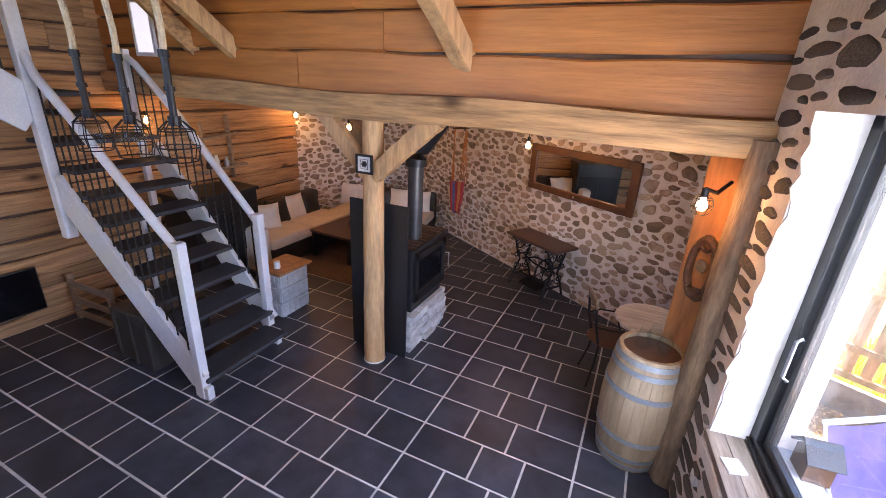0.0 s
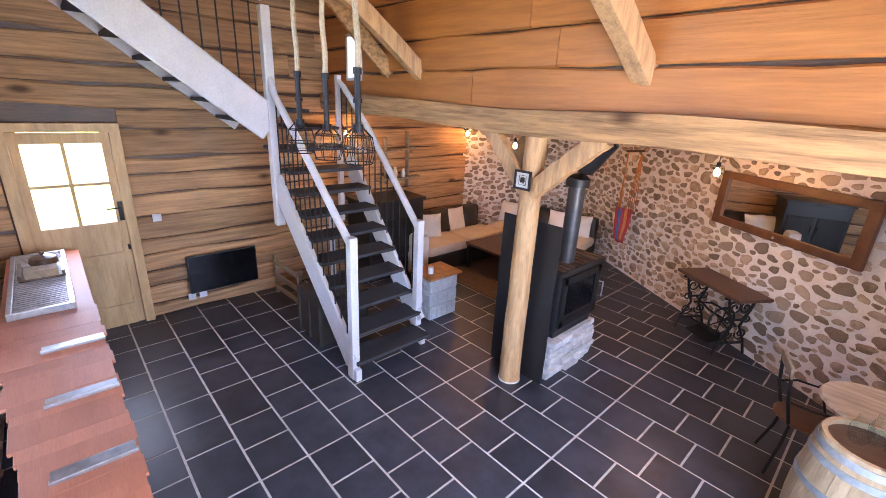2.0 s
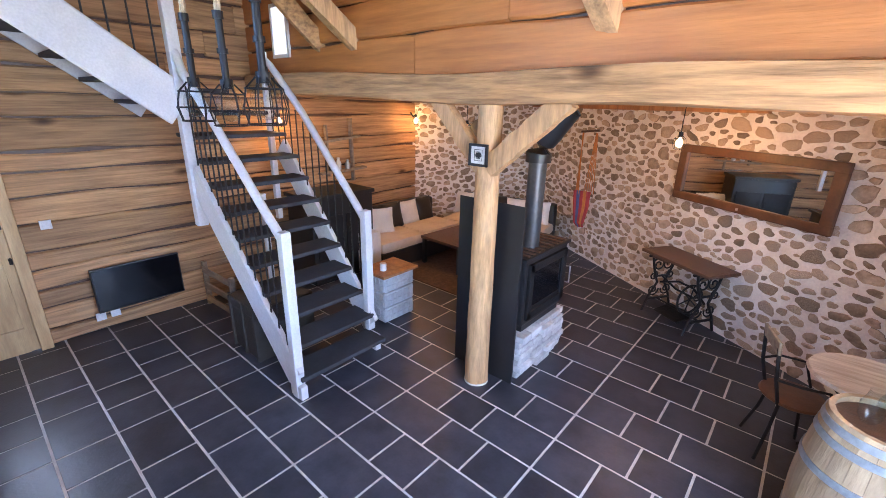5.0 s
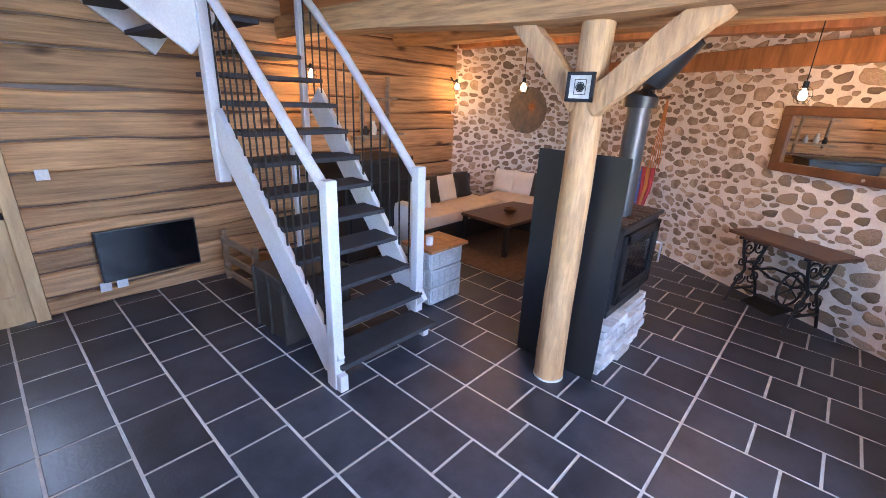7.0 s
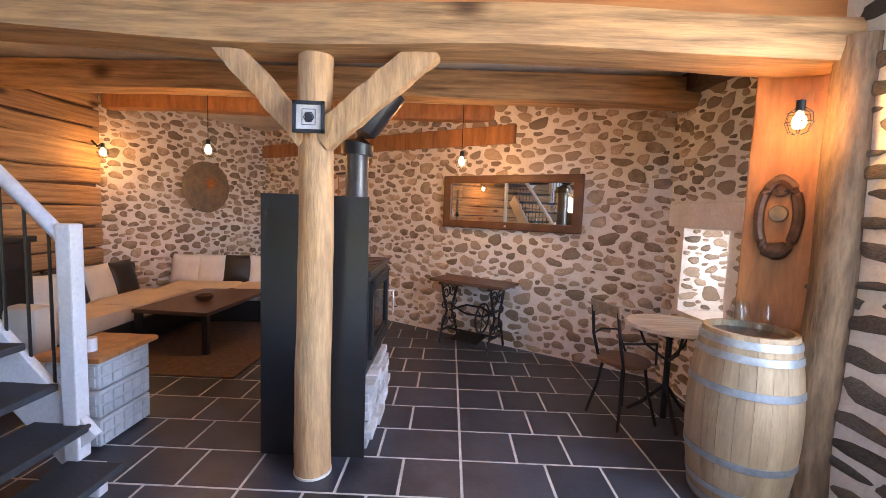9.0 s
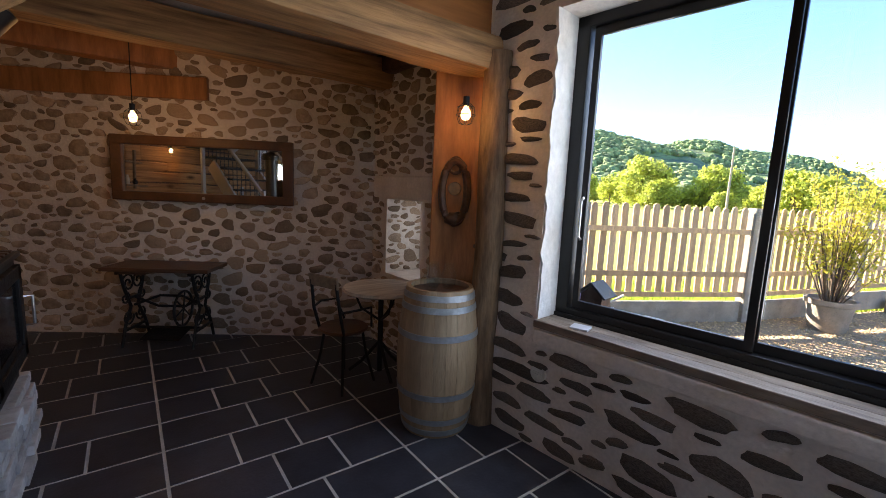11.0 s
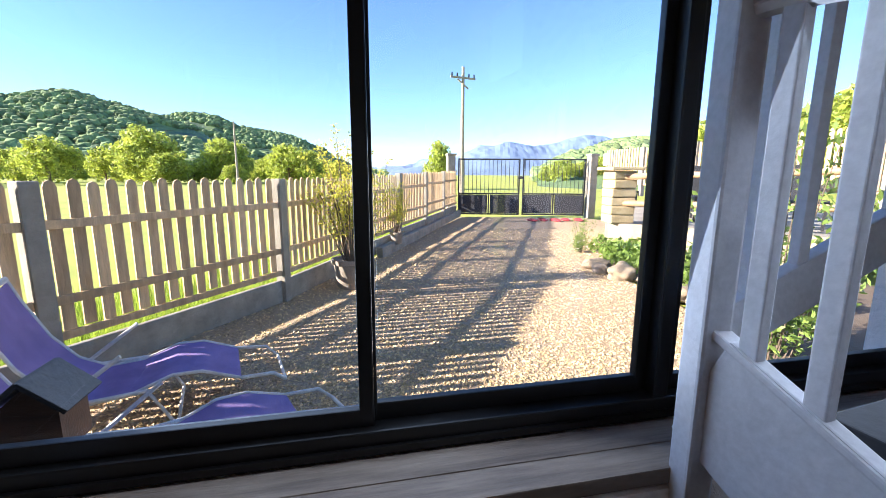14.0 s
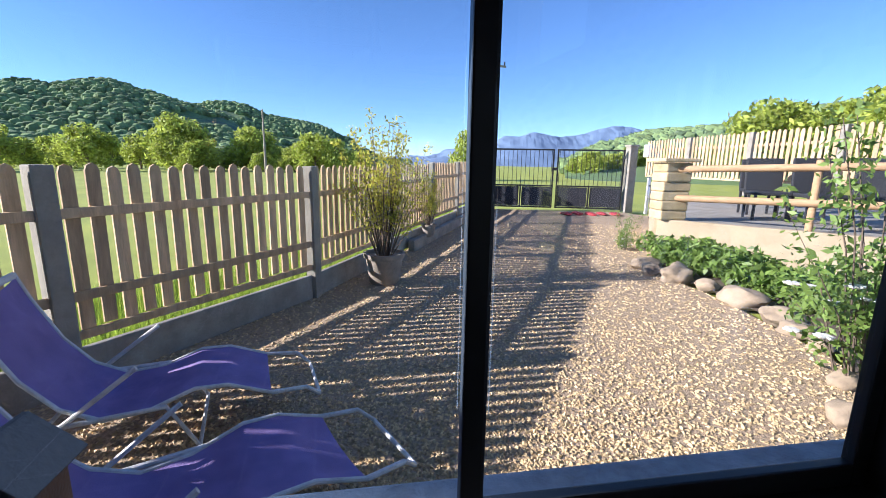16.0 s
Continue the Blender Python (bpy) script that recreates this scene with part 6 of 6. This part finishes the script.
# flower bed with boulders
rr = random.Random(12)
for k, (x, y, s) in enumerate(((6.45, -1.72, 0.16), (6.15, -1.68, 0.14), (5.8, -1.82, 0.2), (5.35, -1.95, 0.12), (4.75, -1.95, 0.19), (4.2, -1.95, 0.14), (3.9, -1.85, 0.11), (3.55, -1.75, 0.09), (2.55, -0.95, 0.10), (2.95, -1.35, 0.09))):
    b = Build()
    b.blob((s * 1.25, s, s * 0.75), (0, 0, s * 0.35), 0.45, 3, k + 20)
    b.done("boulder", M_ROCK, m=pose(x, y, 0, 0, 0, rr.uniform(0, 180)), smooth=True, label="rounded pale boulder edging the flower bed", category="boulder", group="boulders of the bed")
b = Build()
b.bm.faces.new([b.bm.verts.new((x, y, 0.02)) for x, y in ((6.6, -1.8), (4.9, -1.95), (3.4, -1.8), (2.3, -1.05), (1.4, -1.2), (1.4, -6), (5.3, -5.0), TA)])
b.done("flower_bed", M_BARK, label="dark earth of the flower bed", kind="structure")
cs = []
for k in range(150):
    f = rr.random()
    x, y = 7.2 - 3.2 * f + rr.uniform(-0.2, 0.2), -2.35 - 0.35 * f + rr.uniform(-0.45, 0.3)
    cs.append((x, y, 0.12 + rr.uniform(0, 0.2), 1.0))
leaf_cloud("low_plants", None, M_LEAFD, cs, 60, 0.17, 0.055, 21)
tagged(bpy.data.objects["low_plants"], "leafy green plants filling the flower bed", "plants")
sb = empty("rose_bush", pose(2.95, -1.55, 0), "tall leafy rose bush by the window", "shrub")
b = Build()
cs = []
for k in range(26):
    a, f = rr.uniform(0, 6.28), rr.uniform(0.3, 1)
    x, y, h = 0.6 * f * math.cos(a), 0.7 * f * math.sin(a), rr.uniform(0.5, 2.0)
    b.tube([(x * 0.3, y * 0.3, 0), (x * 0.6, y * 0.6, h * 0.6), (x, y, h)], 0.008, 5, 0.003)
    for t in (0.3, 0.5, 0.7, 0.85, 1.0):
        cs.append((x * (0.3 + 0.7 * t), y * (0.3 + 0.7 * t), h * t, 1.0))
b.done("stems", M_BARK, sb)
leaf_cloud("leaves", sb, M_LEAFD, cs, 22, 0.14, 0.034, 31)
for k in range(9):
    b = Build()
    x, y, z = rr.uniform(-0.1, 0.55), rr.uniform(-0.2, 0.6), rr.uniform(0.25, 0.75)
    for j in range(6):
        b.blob((0.034, 0.026, 0.014), (x + 0.03 * math.cos(j * 1.05), y + 0.03 * math.sin(j * 1.05), z), 0.3, 1, j + k, j * 60)
    b.done("flower", M_CREAMP, sb, smooth=True)
o = copy_thing(sb, pose(7.9, -2.1, 0.0, 0, 0, 90))
o.scale = (0.4, 0.4, 0.35)

# deck chairs


def deck_chair(m):
    e = empty("deck_chair", m, "purple canvas sun lounger on a white tube frame", "sun lounger", "sun loungers")
    prof = [(-0.66, 0.96), (-0.60, 0.82), (-0.46, 0.56), (-0.30, 0.38), (-0.10, 0.28), (0.15, 0.29), (0.42, 0.37), (0.62, 0.36), (0.90, 0.26)]
    b = Build()
    rows = []
    for i in range(33):
        t = i / 32 * (len(prof) - 1)
        k = min(int(t), len(prof) - 2)
        f = t - k
        x, z = prof[k][0] * (1 - f) + prof[k + 1][0] * f, prof[k][1] * (1 - f) + prof[k + 1][1] * f
        rows.append([b.bm.verts.new((x, y, z - 0.035 * (1 - (y / 0.27) ** 2) + dz)) for dz in (0, -0.008) for y in (-0.27, -0.18, -0.09, 0, 0.09, 0.18, 0.27)])
    for a, c in zip(rows, rows[1:]):
        for j in range(6):
            b.bm.faces.new((a[j], a[j + 1], c[j + 1], c[j]))
            b.bm.faces.new((a[j + 7], c[j + 7], c[j + 8], a[j + 8]))
        b.bm.faces.new((a[0], c[0], c[7], a[7]))
        b.bm.faces.new((a[6], a[13], c[13], c[6]))
    b.done("canvas", M_PURPLE, e, smooth=True)
    b = Build()
    for s in (-1, 1):
        y = 0.28 * s
        b.tube([(x, y, z) for x, z in prof], 0.012, 8)
        b.tube([(0.90, y, 0.26), (1.15, y * 0.92, 0.24), (1.25, y * 0.8, 0.16)], 0.014, 8)
        b.tube([(-0.62, y * 1.1, 0.02), (-0.30, y * 1.12, 0.30), (0.12, y * 1.12, 0.56)], 0.014, 8)
        b.tube([(0.42, y * 1.05, 0.02), (0.25, y * 1.05, 0.30), (-0.35, y * 1.1, 0.30)], 0.014, 8)
    b.tube([(1.25, -0.22, 0.16), (1.25, 0.22, 0.16)], 0.014, 8)
    b.tube([(-0.62, -0.31, 0.02), (-0.62, 0.31, 0.02)], 0.014, 8).tube([(0.42, -0.3, 0.02), (0.42, 0.3, 0.02)], 0.014, 8)
    b.tube([(-0.67, -0.28, 0.97), (-0.67, 0.28, 0.97)], 0.022, 8)
    b.done("frame", M_TUBEW, e, smooth=True)
    return e


d0 = deck_chair(pose(2.50, 3.23, 0.0, 0, 0, -68))
d0.scale = (0.76, 0.95, 0.92)
o = copy_thing(d0, pose(1.70, 2.60, 0.0, 0, 0, -57))
o.scale = (0.76, 0.95, 0.86)
bh = empty("bird_house", WIN @ pose(0.15, 0.42, 0.79), "small dark wooden bird house on the outer ledge", "bird house")
b = Build()
b.prism([(-0.07, 0), (0.07, 0), (0.07, 0.13), (0, 0.19), (-0.07, 0.13)], 0.12)
b.done("body", M_DARKWOOD, bh)
for s in (-1, 1):
    b = Build()
    b.box((0.13, 0.16, 0.014), (s * 0.048, 0, 0.168), (0, s * 41, 0), bevel=0.003)
    b.done("roof", M_RATTAN, bh)

# ---- floor tiles ----


def tile_mesh(w, h):
    b = Build()
    b.box((w - 0.016, h - 0.016, 0.012), (0, 0, 0), bevel=0.003)
    me = bpy.data.meshes.new("tile")
    b.bm.to_mesh(me)
    b.bm.free()
    me.materials.append(M_TILE)
    return me


TILES = {w: tile_mesh(w, 0.343) for w in (0.34, 0.33, 0.50)}
tile_rest = Build()
count = 0
for row in range(-3, 22):
    y = 0.52 + 0.343 * (row + 0.5)
    for band in range(-4, 2):
        x = -1.22 + 1.17 * band
        for w in ((0.34, 0.33, 0.50) if row % 2 == 0 else (0.50, 0.33, 0.34)):
            cx = x + w / 2
            x += w
            if cx > 0.95 or cx < -5.55:
                continue
            if -4.8 < cx and 0.5 < y < 4.6 and count < 300:
                count += 1
                share("tile", TILES[w], pose(cx, y, -0.006), floor)
            else:
                tile_rest.box((w - 0.016, 0.327, 0.012), (cx, y, -0.006))
tile_rest.done("tiles", M_TILE, floor, kind="stuff")
